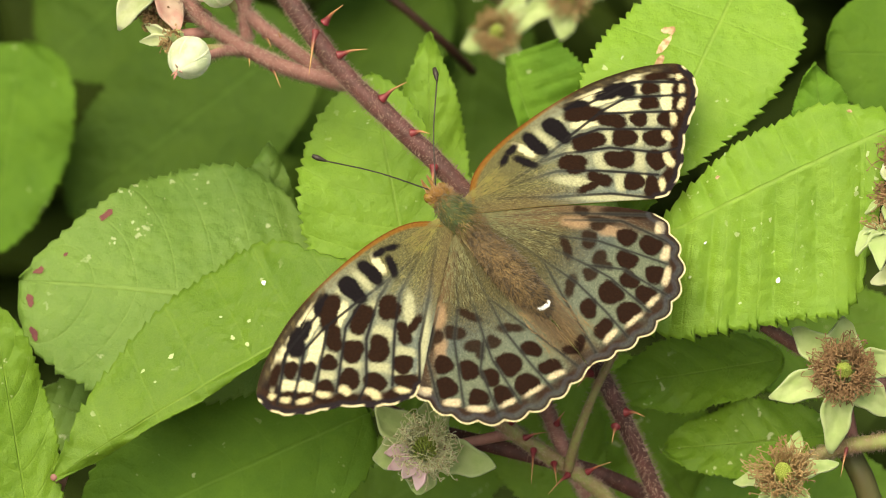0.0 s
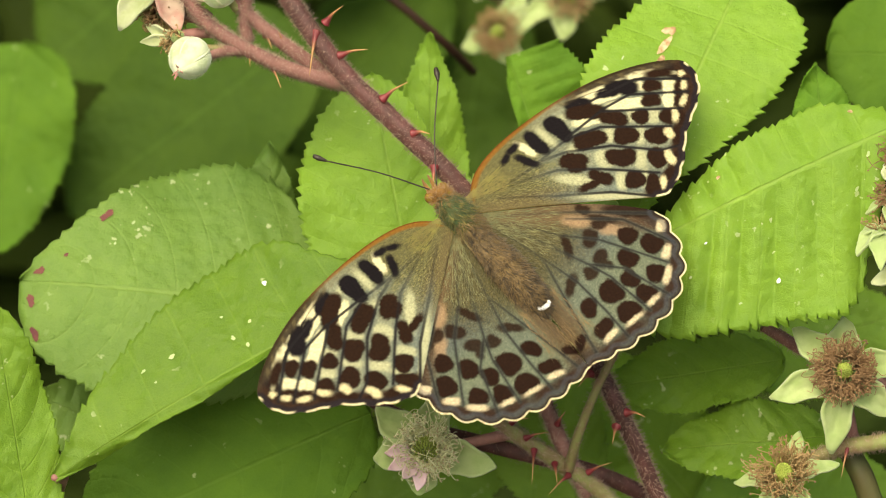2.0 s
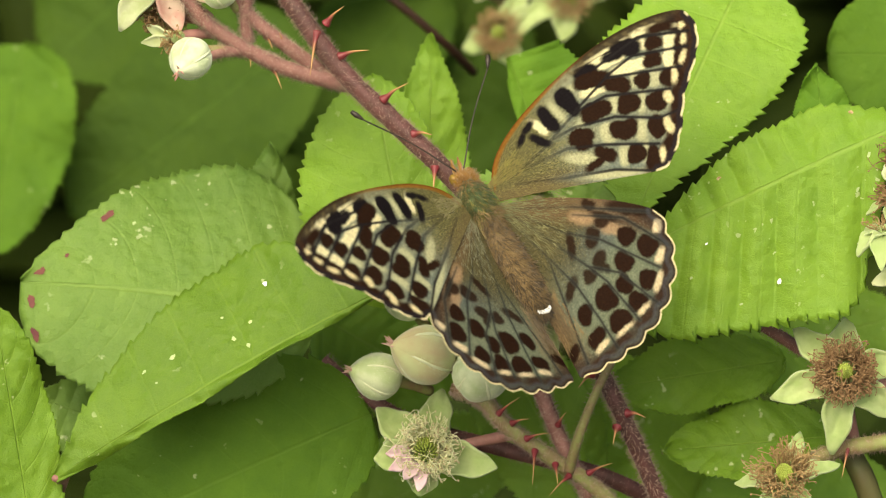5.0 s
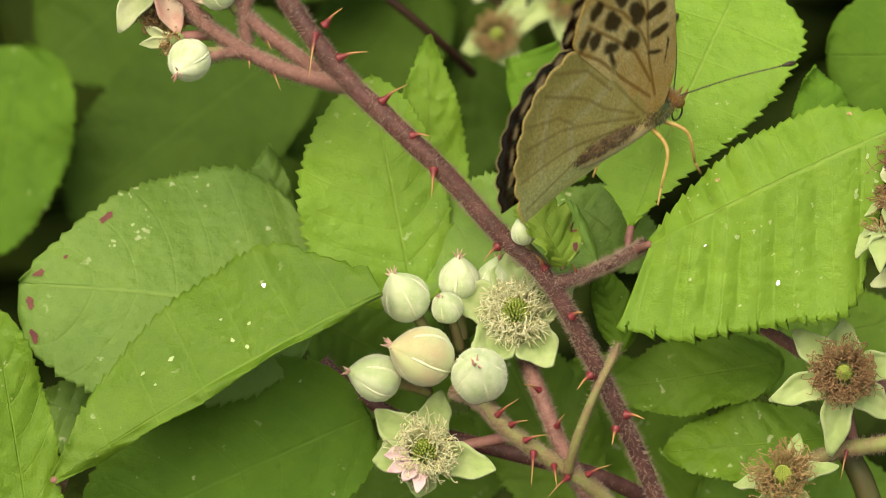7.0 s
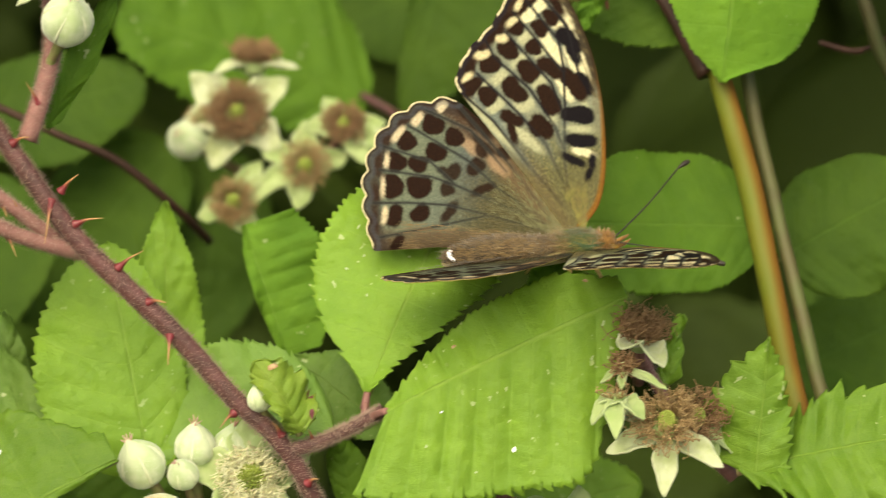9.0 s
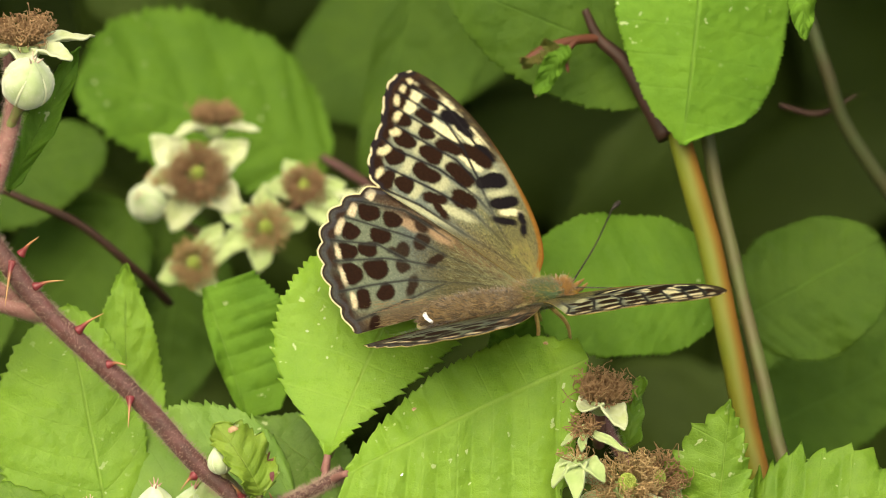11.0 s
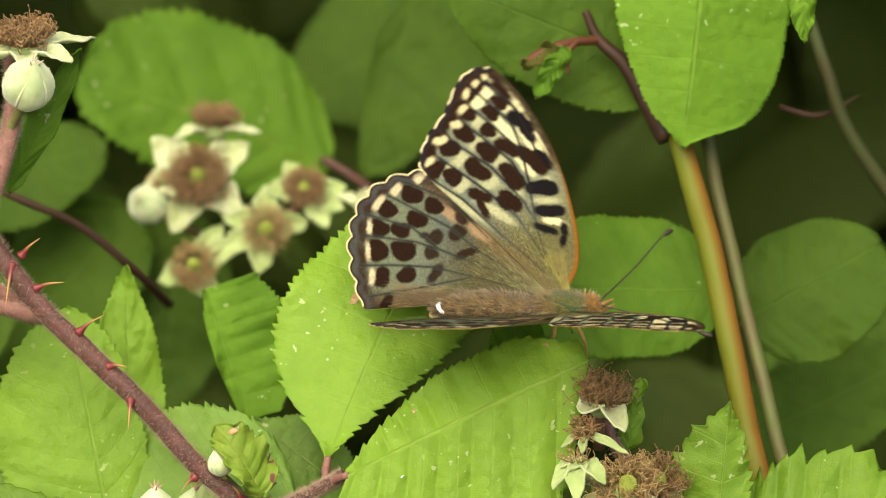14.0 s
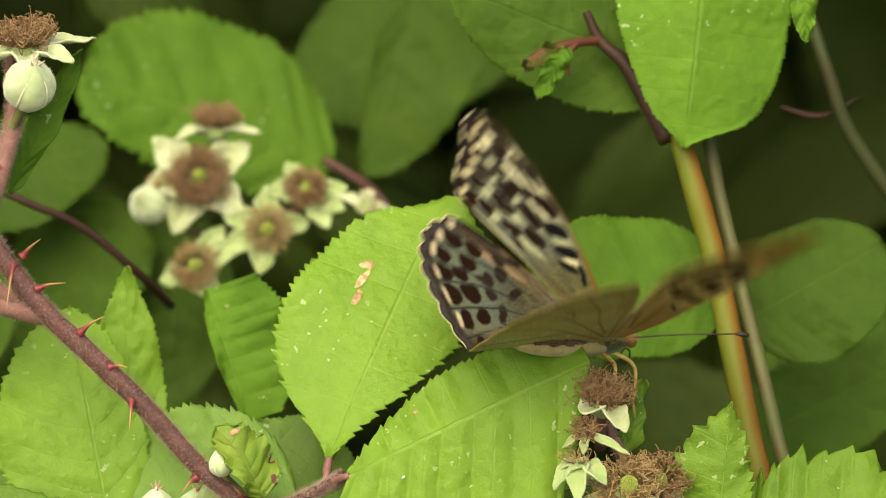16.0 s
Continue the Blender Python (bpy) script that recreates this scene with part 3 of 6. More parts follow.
def hairs(parent, points, radius, count, length, material, seed):
    """Fine hairs that stand on a stalk."""
    rnd = random.Random(seed)
    line = spline(points, 12)
    pieces = []
    for _ in range(count):
        i = rnd.randrange(len(line) - 1)
        d = (line[i + 1] - line[i]).normalized()
        q = line[i].lerp(line[i + 1], rnd.random())
        o = d.orthogonal().normalized()
        o.rotate(Matrix.Rotation(rnd.uniform(0, 6.283), 3, d))
        tip = q + o * (radius + length * rnd.uniform(0.4, 1)) + d * length * rnd.uniform(-0.4, 0.4)
        foot = q + o * radius * 0.9
        s = d.cross(o) * 0.00004
        pieces.append(([foot + s, foot - s * 0.5 + d * 0.00003, foot - s * 0.5 - d * 0.00003, tip], [(0, 1, 3), (1, 2, 3), (2, 0, 3)]))
    ob = part("hair", joined("hair", pieces), material, parent)
    ob["kind"] = "stuff"


main = thing("bramble_cane", None, None, "long purple-brown hairy bramble cane with red thorns", "cane", "bramble canes")
line = [(-0.0391, 0.0230, 1.0579), (-0.0313, 0.0169, 1.0454), (-0.0222, 0.0109, 1.0337), (-0.0148, 0.0078, 1.0241), (-0.0075, 0.0056, 1.0173), (0.0001, 0.0034, 1.0104), (0.0077, 0.0008, 1.0024), (0.0151, -0.0015, 0.9955),
        (0.0210, -0.0028, 0.9849), (0.0259, -0.0039, 0.9750), (0.0313, -0.0039, 0.9621), (0.0364, -0.0023, 0.9476), (0.0443, 0.0009, 0.9250), (0.0556, 0.0098, 0.8845), (0.065, 0.10, 0.78), (0.075, 0.14, 0.55), (0.085, 0.19, 0.0)]
part("stem", tube("stem", line, [0.0012, 0.0013, 0.0014, 0.0014, 0.0013, 0.0012, 0.0012, 0.0013, 0.0014, 0.002, 0.003], 14, 8, 0.12), CANE, main)
hairs(main, line[:13], 0.0013, 13000, 0.0010, HAIR, 3)
for foot, tip in (
        ((-0.0168, 0.0089, 1.0305), (-0.0142, 0.0077, 1.0334)),
        ((-0.0181, 0.0085, 1.0294), (-0.0190, 0.0046, 1.0240)),
        ((-0.0148, 0.0074, 1.0261), (-0.0107, 0.0058, 1.0275)),
        ((-0.0087, 0.0055, 1.0202), (-0.0051, 0.0043, 1.0231)),
        ((-0.0043, 0.0040, 1.0156), (-0.0018, 0.0021, 1.0161)),
        ((-0.0013, 0.0025, 1.0111), (-0.0016, -0.0007, 1.0077)),
        ((0.0077, -0.0009, 1.0006), (0.0058, -0.0034, 0.9993)),
        ((0.0183, -0.0039, 0.9912), (0.0198, -0.0056, 0.9924)),
        ((0.0209, -0.0065, 0.9832), (0.0190, -0.0090, 0.9820)),
        ((0.0260, -0.0082, 0.9779), (0.0286, -0.0103, 0.9780)),
        ((0.0245, -0.0089, 0.9760), (0.0239, -0.0115, 0.9744)),
        ((0.0145, -0.0018, 0.9977), (0.0131, -0.0031, 1.0001)),
        ((-0.0272, 0.0122, 1.0408), (-0.0299, 0.0104, 1.0418)),
        ((-0.0236, 0.0110, 1.0370), (-0.0211, 0.0093, 1.0384)),
):
    thorn(main, foot, tip, 0.00095, 0.0003)


def stalk(label, points, radii, mat, thorns=(), fuzz=0, sides=10, category="stalk", name="bramble_stalk"):
    root = thing(name, None, None, label, category, "bramble stalks")
    part("stem", tube("stem", points, radii, sides, 8, 0.06), mat, root)
    if fuzz:
        hairs(root, points, sum(radii) / len(radii) * 0.95, fuzz * 4, 0.0009, HAIR, fuzz)
    for foot, tip in thorns:
        thorn(root, foot, tip, 0.0007, 0.0002)
    return root


stalk("pink hairy flower stalk branching from the cane", [(-0.0138, 0.0091, 1.0215), (-0.0172, 0.0074, 1.0228), (-0.0228, 0.0070, 1.0246), (-0.0284, 0.0068, 1.0275), (-0.0335, 0.0069, 1.0311), (-0.0371, 0.0073, 1.0355)],
      [0.0012, 0.0011, 0.0010, 0.0009], CANE_PINK, [((-0.0244, 0.0070, 1.0246), (-0.0230, 0.0041, 1.0223)), ((-0.0276, 0.0076, 1.0267), (-0.0274, 0.0050, 1.0252))], 900)
stalk("pink hairy side stalk of the flower head", [(-0.0168, 0.0094, 1.0224), (-0.0188, 0.0080, 1.0247), (-0.0228, 0.0080, 1.0278), (-0.0276, 0.0083, 1.0319), (-0.0308, 0.0096, 1.0361), (-0.0320, 0.0112, 1.0411)],
      [0.0012, 0.0010, 0.0009, 0.0008], CANE_PINK, [((-0.0228, 0.0079, 1.0277), (-0.0234, 0.0066, 1.0299)), ((-0.0252, 0.0083, 1.0288), (-0.0243, 0.0058, 1.0276))], 700)
stalk("short pink flower stalk", [(-0.0278, 0.0080, 1.0280), (-0.0282, 0.0083, 1.0319), (-0.0275, 0.0085, 1.0360)], [0.0009, 0.0008], CANE_PINK, (), 260)
stalk("short stalk of a single bud", [(-0.0276, 0.0077, 1.0269), (-0.0311, 0.0057, 1.0273), (-0.0347, 0.0044, 1.0265)], [0.0009, 0.0007], CANE_PINK, (), 200)
stalk("upper fork of the cane with paler bark", [(-0.0216, 0.0130, 1.0369), (-0.0192, 0.0154, 1.0441), (-0.0180, 0.0183, 1.0500), (-0.0185, 0.0221, 1.0582)],
      [0.0014, 0.0013, 0.0012], CANE_PINK, [((-0.0200, 0.0137, 1.0421), (-0.0218, 0.0127, 1.0456))], 700)
stalk("hairy green and pink stalk below the buds", [(0.0013, -0.0024, 0.9797), (0.0053, -0.0048, 0.9788), (0.0093, -0.0061, 0.9748), (0.0154, -0.0065, 0.9704), (0.0215, -0.0058, 0.9659), (0.0264, -0.0046, 0.9598)],
      [0.0010, 0.0011, 0.0012, 0.0012], CANE_GREEN,
      [((0.0077, -0.0064, 0.9772), (0.0107, -0.0085, 0.9804)), ((0.0097, -0.0068, 0.9759), (0.0121, -0.0094, 0.9775)), ((0.0129, -0.0080, 0.9722), (0.0125, -0.0132, 0.9690)), ((0.0117, -0.0075, 0.9738), (0.0149, -0.0100, 0.9756)),
       ((0.0158, -0.0086, 0.9703), (0.0161, -0.0133, 0.9689)), ((0.0206, -0.0080, 0.9688), (0.0239, -0.0104, 0.9712)), ((0.0178, -0.0081, 0.9684), (0.0149, -0.0128, 0.9672))], 1300)
stalk("hairy pink stalk below the open flower", [(0.0115, 0.0050, 0.9831), (0.0129, 0.0000, 0.9807), (0.0152, -0.0037, 0.9758), (0.0182, -0.0058, 0.9693), (0.0207, -0.0053, 0.9644)],
      [0.0012, 0.0011, 0.0011], CANE_PINK, [((0.0137, -0.0052, 0.9806), (0.0113, -0.0078, 0.9824)), ((0.0162, -0.0069, 0.9757), (0.0173, -0.0091, 0.9784))], 800)
stalk("smooth pale green stalk crossing the cane", [(0.0248, -0.0060, 0.9879), (0.0240, -0.0076, 0.9862), (0.0214, -0.0093, 0.9812), (0.0191, -0.0092, 0.9748), (0.0177, -0.0071, 0.9685)], [0.0002, 0.0006, 0.0006, 0.0007, 0.0008],
      CANE_GREEN, (), 120)
stalk("purple cane in the shade behind the stalks", [(-0.0175, 0.0083, 0.9802), (-0.0118, 0.0058, 0.9759), (-0.0036, 0.0035, 0.9718), (0.0078, 0.0025, 0.9688), (0.0217, 0.0023, 0.9650), (0.0308, 0.0039, 0.9601)],
      [0.0009, 0.0011, 0.0012, 0.0012], CANE, (), 300)
stalk("purple leaf stalk from the node", [(0.0153, -0.0016, 0.9951), (0.0198, -0.0012, 0.9964), (0.0246, -0.0005, 0.9984), (0.0290, -0.0007, 1.0011)], [0.0011, 0.0008, 0.0009], CANE,
      [((0.0190, -0.0011, 0.9966), (0.0183, -0.0025, 0.9988))], 700)
stalk("short red stalk of the scarred leaf", [(0.0258, 0.0005, 0.9984), (0.0264, 0.0012, 1.0005), (0.0268, 0.0050, 1.0023)], [0.0005, 0.0004], CANE_PINK)
stalk("green flower stalk with red prickles", [(0.0513, -0.0059, 0.9689), (0.0561, -0.0061, 0.9716), (0.0631, -0.0067, 0.9730), (0.0739, -0.0044, 0.9735)], [0.0012, 0.0012], CANE_GREEN,
      [((0.0576, -0.0069, 0.9723), (0.0565, -0.0101, 0.9688))], 400)
stalk("thin red stalk in the shade", [(0.0459, 0.0041, 0.9868), (0.0542, 0.0045, 0.9815), (0.0649, 0.0051, 0.9770)], [0.0009, 0.0009], CANE_PINK, (), 200)
stalk("green stalk in the lower shade", [(0.0581, -0.0014, 0.9698), (0.0605, -0.0029, 0.9652), (0.0631, -0.0035, 0.9568)], [0.0016, 0.0018], STEM_DULL)
stalk("stalk of the flowers beside the leaf", [(0.0657, 0.0071, 1.0088), (0.0680, 0.0044, 1.0037), (0.0730, 0.0031, 0.9965), (0.0796, 0.0030, 0.9897)], [0.0007, 0.0009, 0.001], CANE_PINK, (), 300)
amber = stalk("thick amber green stem behind the leaves", [(0.0784, 0.0415, 1.0435), (0.0798, 0.0399, 1.0385), (0.0818, 0.0366, 1.0318), (0.0838, 0.0333, 1.0249), (0.0862, 0.0264, 1.0132), (0.0886, 0.0204, 1.0012), (0.0916, 0.0146, 0.9866), (0.1030, 0.0209, 0.9219), (0.115, 0.13, 0.72), (0.13, 0.16, 0.5), (0.14, 0.18, 0.0)],
      [0.0015, 0.0018, 0.0018, 0.0018, 0.002, 0.0025], STEM_AMBER, (), 0, 16)
stalk("dull green stem behind the leaves", [(0.0826, 0.0466, 1.0465), (0.0853, 0.042, 1.0321), (0.0873, 0.0372, 1.0238), (0.0885, 0.0332, 1.0181), (0.0908, 0.026, 1.009), (0.093, 0.0209, 0.9997), (0.0961, 0.0165, 0.986), (0.1069, 0.0246, 0.9204), (0.135, 0.14, 0.72), (0.15, 0.18, 0.5), (0.165, 0.21, 0.0)],
      [0.0011, 0.0011], STEM_DULL, (), 0)
# the stem is green on one side and rusty on the other
stem_me = amber.children[0].data
ring = 16
pts = [v.co.copy() for v in stem_me.vertices]
mids = [sum(pts[k:k + ring], Vector()) / ring for k in range(0, len(pts), ring)]
stem_me.attributes["along"].data.foreach_set("value", [0.5 + 280 * (p - mids[k // ring]).dot(RIGHT) for k, p in enumerate(pts)])
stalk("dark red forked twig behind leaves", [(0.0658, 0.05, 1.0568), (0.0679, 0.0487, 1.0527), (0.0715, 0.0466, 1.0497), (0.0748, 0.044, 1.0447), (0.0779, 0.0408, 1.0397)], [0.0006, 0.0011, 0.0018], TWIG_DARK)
stalk("thin red side twig with withered buds", [(0.0679, 0.0487, 1.0527), (0.0637, 0.0466, 1.0528), (0.0597, 0.0452, 1.0517), (0.0564, 0.0447, 1.0501)], [0.0007, 0.0007, 0.0010, 0.0004], TWIG_RED)
stalk("short red curled twig", [(0.0643, 0.0466, 1.0529), (0.0628, 0.045, 1.0513), (0.0631, 0.0442, 1.0486)], [0.0005, 0.0005, 0.0002], TWIG_RED)
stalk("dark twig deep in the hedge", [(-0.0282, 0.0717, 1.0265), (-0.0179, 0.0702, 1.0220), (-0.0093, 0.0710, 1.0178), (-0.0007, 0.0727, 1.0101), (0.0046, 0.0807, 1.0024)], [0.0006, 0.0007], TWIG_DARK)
stalk("reddish leaf stalk deep in the hedge", [(0.0297, 0.1284, 1.0134), (0.0342, 0.1257, 1.0114), (0.0382, 0.1208, 1.0094), (0.0431, 0.1168, 1.0034)], [0.0007, 0.0008], CANE)
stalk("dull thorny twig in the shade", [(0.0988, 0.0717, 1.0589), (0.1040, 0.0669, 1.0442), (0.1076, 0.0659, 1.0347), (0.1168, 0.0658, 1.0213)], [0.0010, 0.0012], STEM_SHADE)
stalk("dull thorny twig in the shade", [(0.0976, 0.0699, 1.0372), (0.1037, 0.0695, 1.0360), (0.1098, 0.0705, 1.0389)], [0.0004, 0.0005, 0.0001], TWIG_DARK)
stalk("short reddish stalk of a leaf", [(-0.0560, -0.0076, 0.9635), (-0.0544, -0.0083, 0.9681), (-0.0535, -0.0093, 0.9714)], [0.001, 0.001], CANE_PINK)


# ---- buds and flowers
def sepal_data(base, out, facing, length, width, curl, n=12, m=5):
    base, x = Vector(base), Vector(out).normalized()
    z = (Vector(facing) - x * Vector(facing).dot(x)).normalized()
    y = z.cross(x)
    verts = []
    for i in range(n + 1):
        u = i / n
        w = width * 1.32 * ((u + 0.16) ** 0.55) * (max(1 - u, 0) ** 0.8)
        w = max(w, 0.05 * width)
        for j in range(-m, m + 1):
            v = j / m
            verts.append(base + x * length * u * (1 - 0.15 * abs(curl) * u) + y * v * w * (1 + 0.10 * math.sin(u * 11 + v * 2 + x.x * 9)) + z * (0.14 * width * noise.noise((base + x * length * u + y * v * w) * 900) + curl * length * u * u + 0.35 * width * v * v * math.sin(math.pi * min(1, u + 0.15))))
    return verts, grid_faces(n + 1, 2 * m + 1)


def add_sepal(root, base, out, facing, length, width, curl, mat, label=""):
    me = mesh_of("sepal", *sepal_data(base, out, facing, length, width, curl))
    at = me.attributes.new("along", "FLOAT", "POINT")
    at.data.foreach_set("value", [0.5 * max((abs(k % 11 - 5) / 5) ** 2.5, (k // 11 / 12) ** 4) for k in range(len(me.vertices))])
    ob = part("sepal", me, mat, root, label)
    s = ob.modifiers.new("thickness", "SOLIDIFY")
    s.thickness, s.offset = 0.0003, -1


def bud(centre, axis, r, mat=BUD, label="closed pale green felted bramble bud", seed=0, stem=None):
    """A closed bud: felted sepals meet in pale seams, with a pointed tip."""
    root = thing("bramble_bud", None, None, label, "flower bud", "bramble buds")
    z = Vector(axis).normalized()
    x = z.orthogonal().normalized()
    y = z.cross(x)
    c = Vector(centre)
    rings, span = 14, 7
    for k in range(5):
        verts = []
        for i in range(rings + 1):
            th = math.pi * i / rings
            g = math.sin(th) * r * (1.05 - 0.16 * i / rings)
            h = -math.cos(th) * r * 1.04 + (0.45 * r * (i / rings) ** 6)
            for j in range(span + 1):
                a = 2 * math.pi * (k + (j / span) * 1.0) / 5 + 0.25 * i / rings + seed
                bulge = 1 + 0.10 * math.sin(math.pi * j / span) ** 0.7 + 0.05 * noise.noise(Vector((i * 0.6, j * 0.8 + k * 9, seed * 7)))
                verts.append(c + z * h + (x * math.cos(a) + y * math.sin(a)) * g * bulge)
        part("sepal", mesh_of("sepal", verts, grid_faces(rings + 1, span + 1)), mat, root)
        seam = []
        for i in range(1, rings):
            th = math.pi * i / rings
            a = 2 * math.pi * k / 5 + 0.25 * i / rings + seed
            seam.append(c - z * math.cos(th) * r * 1.06 + (x * math.cos(a) + y * math.sin(a)) * math.sin(th) * r * (1.05 - 0.16 * i / rings))
        part("seam", tube("seam", seam, [r * 0.03, r * 0.07, r * 0.06], 5, 1), BUD_SEAM, root)
    rnd = random.Random(int(seed * 100) + 5)
    tips = []
    for _ in range(6):
        out = x * r * rnd.uniform(-0.35, 0.35) + y * r * rnd.uniform(-0.35, 0.35)
        tips.append(tube_data([c + z * r * 1.15, c + z * r * 1.35 + out * 0.4, c + z * r * (1.5 + 0.25 * rnd.random()) + out], [r * 0.10, r * 0.06, r * 0.015], 5, 3))
    part("tip", joined("tip", tips), SEPAL_PINK, root, "withered tip")
    fz = []
    for _ in range(1500):
        d = Vector((rnd.gauss(0, 1), rnd.gauss(0, 1), rnd.gauss(0, 1))).normalized()
        o = d.orthogonal().normalized() * 0.00003
        fz.append(([c + d * r * 1.0 + o, c + d * r * 1.0 - o, c + d * r * (1.06 + 0.06 * rnd.random()) + d.cross(o).normalized() * r * rnd.uniform(-0.12, 0.12)], [(0, 1, 2)]))
    part("felt", joined("felt", fz), BUD_SEAM, root)
    foot = c - z * r * 1.05
    end = Vector(stem) if stem else foot - z * r * 0.9
    part("flower_stalk", tube("flower_stalk", [foot + z * r * 0.15, foot.lerp(end, 0.5), end], [r * 0.28, 0.0007, 0.0008], 8, 4), CANE_GREEN, root)
    return root


def flower(centre, facing, r, label, stamens=STAMEN_BROWN, sepals=(), mat=SEPAL, tuft=140, core=True, petals=0, seed=1, spread=1.0, length=1.0,
           width=0.75, curl=-0.1, stem=None, wild=0.4):
    """A bramble flower past its best: receptacle, ring of stamens, sepals and perhaps last petals."""
    root = thing("bramble_flower", None, None, label, "flower", "bramble flowers")
    c, z = Vector(centre), Vector(facing).normalized()
    x = (RIGHT - z * RIGHT.dot(z)).normalized()
    y = z.cross(x)
    rnd = random.Random(seed)
    part("receptacle", mesh_of("receptacle", *ball_data(c - z * r * 0.25, z, (r * 0.45, r * 0.55, r * 0.55), 10, 16)), SEPAL, root)
    fil = []
    tips = []
    for _ in range(int(tuft * 1.8)):
        a, q = rnd.uniform(0, 6.283), math.sqrt(rnd.uniform(0.24, 1))
        d = x * math.cos(a) + y * math.sin(a)
        p0 = c + d * r * 0.45 * (0.6 + 0.4 * q)
        p2 = c + d * r * q * spread + z * r * (0.85 - 0.45 * q * q) * length + Vector((rnd.gauss(0, 1), rnd.gauss(0, 1), rnd.gauss(0, 1))) * r * wild * 0.35
        p1 = p0.lerp(p2, 0.55) + z * r * rnd.uniform(0.05, 0.3) + d * r * rnd.uniform(-0.1, 0.25) + Vector((rnd.gauss(0, 1), rnd.gauss(0, 1), rnd.gauss(0, 1))) * r * 0.35 * wild
        p3 = p2 + Vector((rnd.gauss(0, 1), rnd.gauss(0, 1), rnd.gauss(0, 1))) * r * 0.22 * wild
        fil.append(tube_data([p0, p1, p2, p3], [0.00007, 0.00007, 0.00006, 0.00005], 4, 3)[:2])
        if rnd.random() < 0.7:
            tips.append(ball_data(p3, (p2 - p1), (0.00019, 0.00014, 0.00014), 4, 6))
    part("stamen_tuft", joined("stamens", fil), stamens, root)["kind"] = "stuff"
    part("anther_tuft", joined("anthers", tips), stamens if stamens is not STAMEN_PALE else ANTHER_PALE, root)["kind"] = "stuff"
    if core:
        pis = []
        for i in range(70):
            a, q = i * 2.39996, math.sqrt(i / 70)
            d = x * math.cos(a) + y * math.sin(a)
            pis.append(tube_data([c + d * r * 0.3 * q, c + d * r * (0.42 if stamens is STAMEN_PALE else 0.24) * q + z * r * (0.9 - 0.4 * q)], [0.00026, 0.00014], 5, 2)[:2])
        part("pistil_core", joined("pistils", pis), PISTIL, root)["kind"] = "stuff"
    for k, ang in enumerate(sepals):
        ang, far, *own = ang if isinstance(ang, tuple) else (ang, 1.0)
        a = radians(ang)
        d = x * math.cos(a) + y * math.sin(a)
        add_sepal(root, c + d * r * 0.45 - z * r * 0.25, d, z, r * 1.35 * far, r * width, curl + 0.16 * math.sin(k * 2.1 + seed), own[0] if own else mat)
    for k in range(petals):
        a = radians(188 + k * 24)
        d = x * math.cos(a) + y * math.sin(a)
        ob = part("petal", mesh_of("petal", *sepal_data(c + d * r * 0.5 + z * r * 0.4, d, z, r * (0.8 + 0.12 * (k % 2)), r * 0.36, 0.35 + 0.2 * (k % 3))), PETAL, root, "crumpled pale pink petal")
        ob.modifiers.new("thickness", "SOLIDIFY").thickness = 0.0002
    if stem:
        part("flower_stalk", tube("flower_stalk", [c - z * r * 0.4, c.lerp(Vector(stem), 0.5) - z * r * 0.3, Vector(stem)], [0.0009, 0.0008, 0.0009], 8, 5), CANE_PINK, root)
    return root


# the cluster that the butterfly covers at first
bud((-0.0053, 0.0016, 0.9921), view(-0.5, 0.85, 0.6), 0.00329, seed=0.3, stem=(0.0005, 0.0036, 0.9818))
bud((0.0023, 0.0053, 0.9935), view(0.0, 1, 0.5), 0.00281, seed=1.1, stem=(0.0029, 0.0046, 0.9849))
bud((0.0074, 0.0071, 0.9927), view(0.1, 1, 0.4), 0.00273, seed=1.7, stem=(0.0070, 0.0043, 0.9842))
bud((0.0006, 0.0003, 0.9911), view(-0.3, 0.6, 0.8), 0.00217, seed=2.1, stem=(0.0025, 0.0041, 0.9834))
bud((-0.0027, -0.0028, 0.9848), view(-1.0, 0.3, 0.6), 0.00410, BUD_PINK, "swollen pinkish bramble bud", 0.6, stem=(0.0037, 0.0014, 0.9783))
bud((-0.0095, -0.0019, 0.9813), view(-1.0, 0.25, 0.5), 0.00329, seed=2.7, stem=(-0.0019, 0.0022, 0.9776))
bud((0.0052, -0.0046, 0.9826), view(-0.1, 0.35, 1), 0.00385, seed=0.9, stem=(0.0070, -0.0003, 0.9763))
bud((0.0114, -0.0012, 1.0028), view(-0.25, 1, 0.2), 0.00169, label="small bramble bud at the node", seed=1.9, stem=(0.0147, 0.0059, 0.9956))
flower((0.0103, 0.0018, 0.9895), view(-0.05, 0.25, 1), 0.00530, "open bramble flower with pale stamens and no petals", STAMEN_PALE,
       (95, 160, (235, 1.05), 305, 25), SEPAL, 230, True, seed=4, width=0.95, length=0.6, curl=0.3, spread=0.82)
flower((-0.0026, -0.0033, 0.9705), view(0.0, 0.15, 1), 0.00466, "fading bramble flower with last pink petals", STAMEN_PALE,
       ((75, 1.15), (140, 1.2), (190, 0.9), (262, 0.7), (345, 1.4)), SEPAL, 170, True, petals=4, seed=5, width=0.85, stem=(0.0098, -0.0045, 0.9734), curl=0.15)
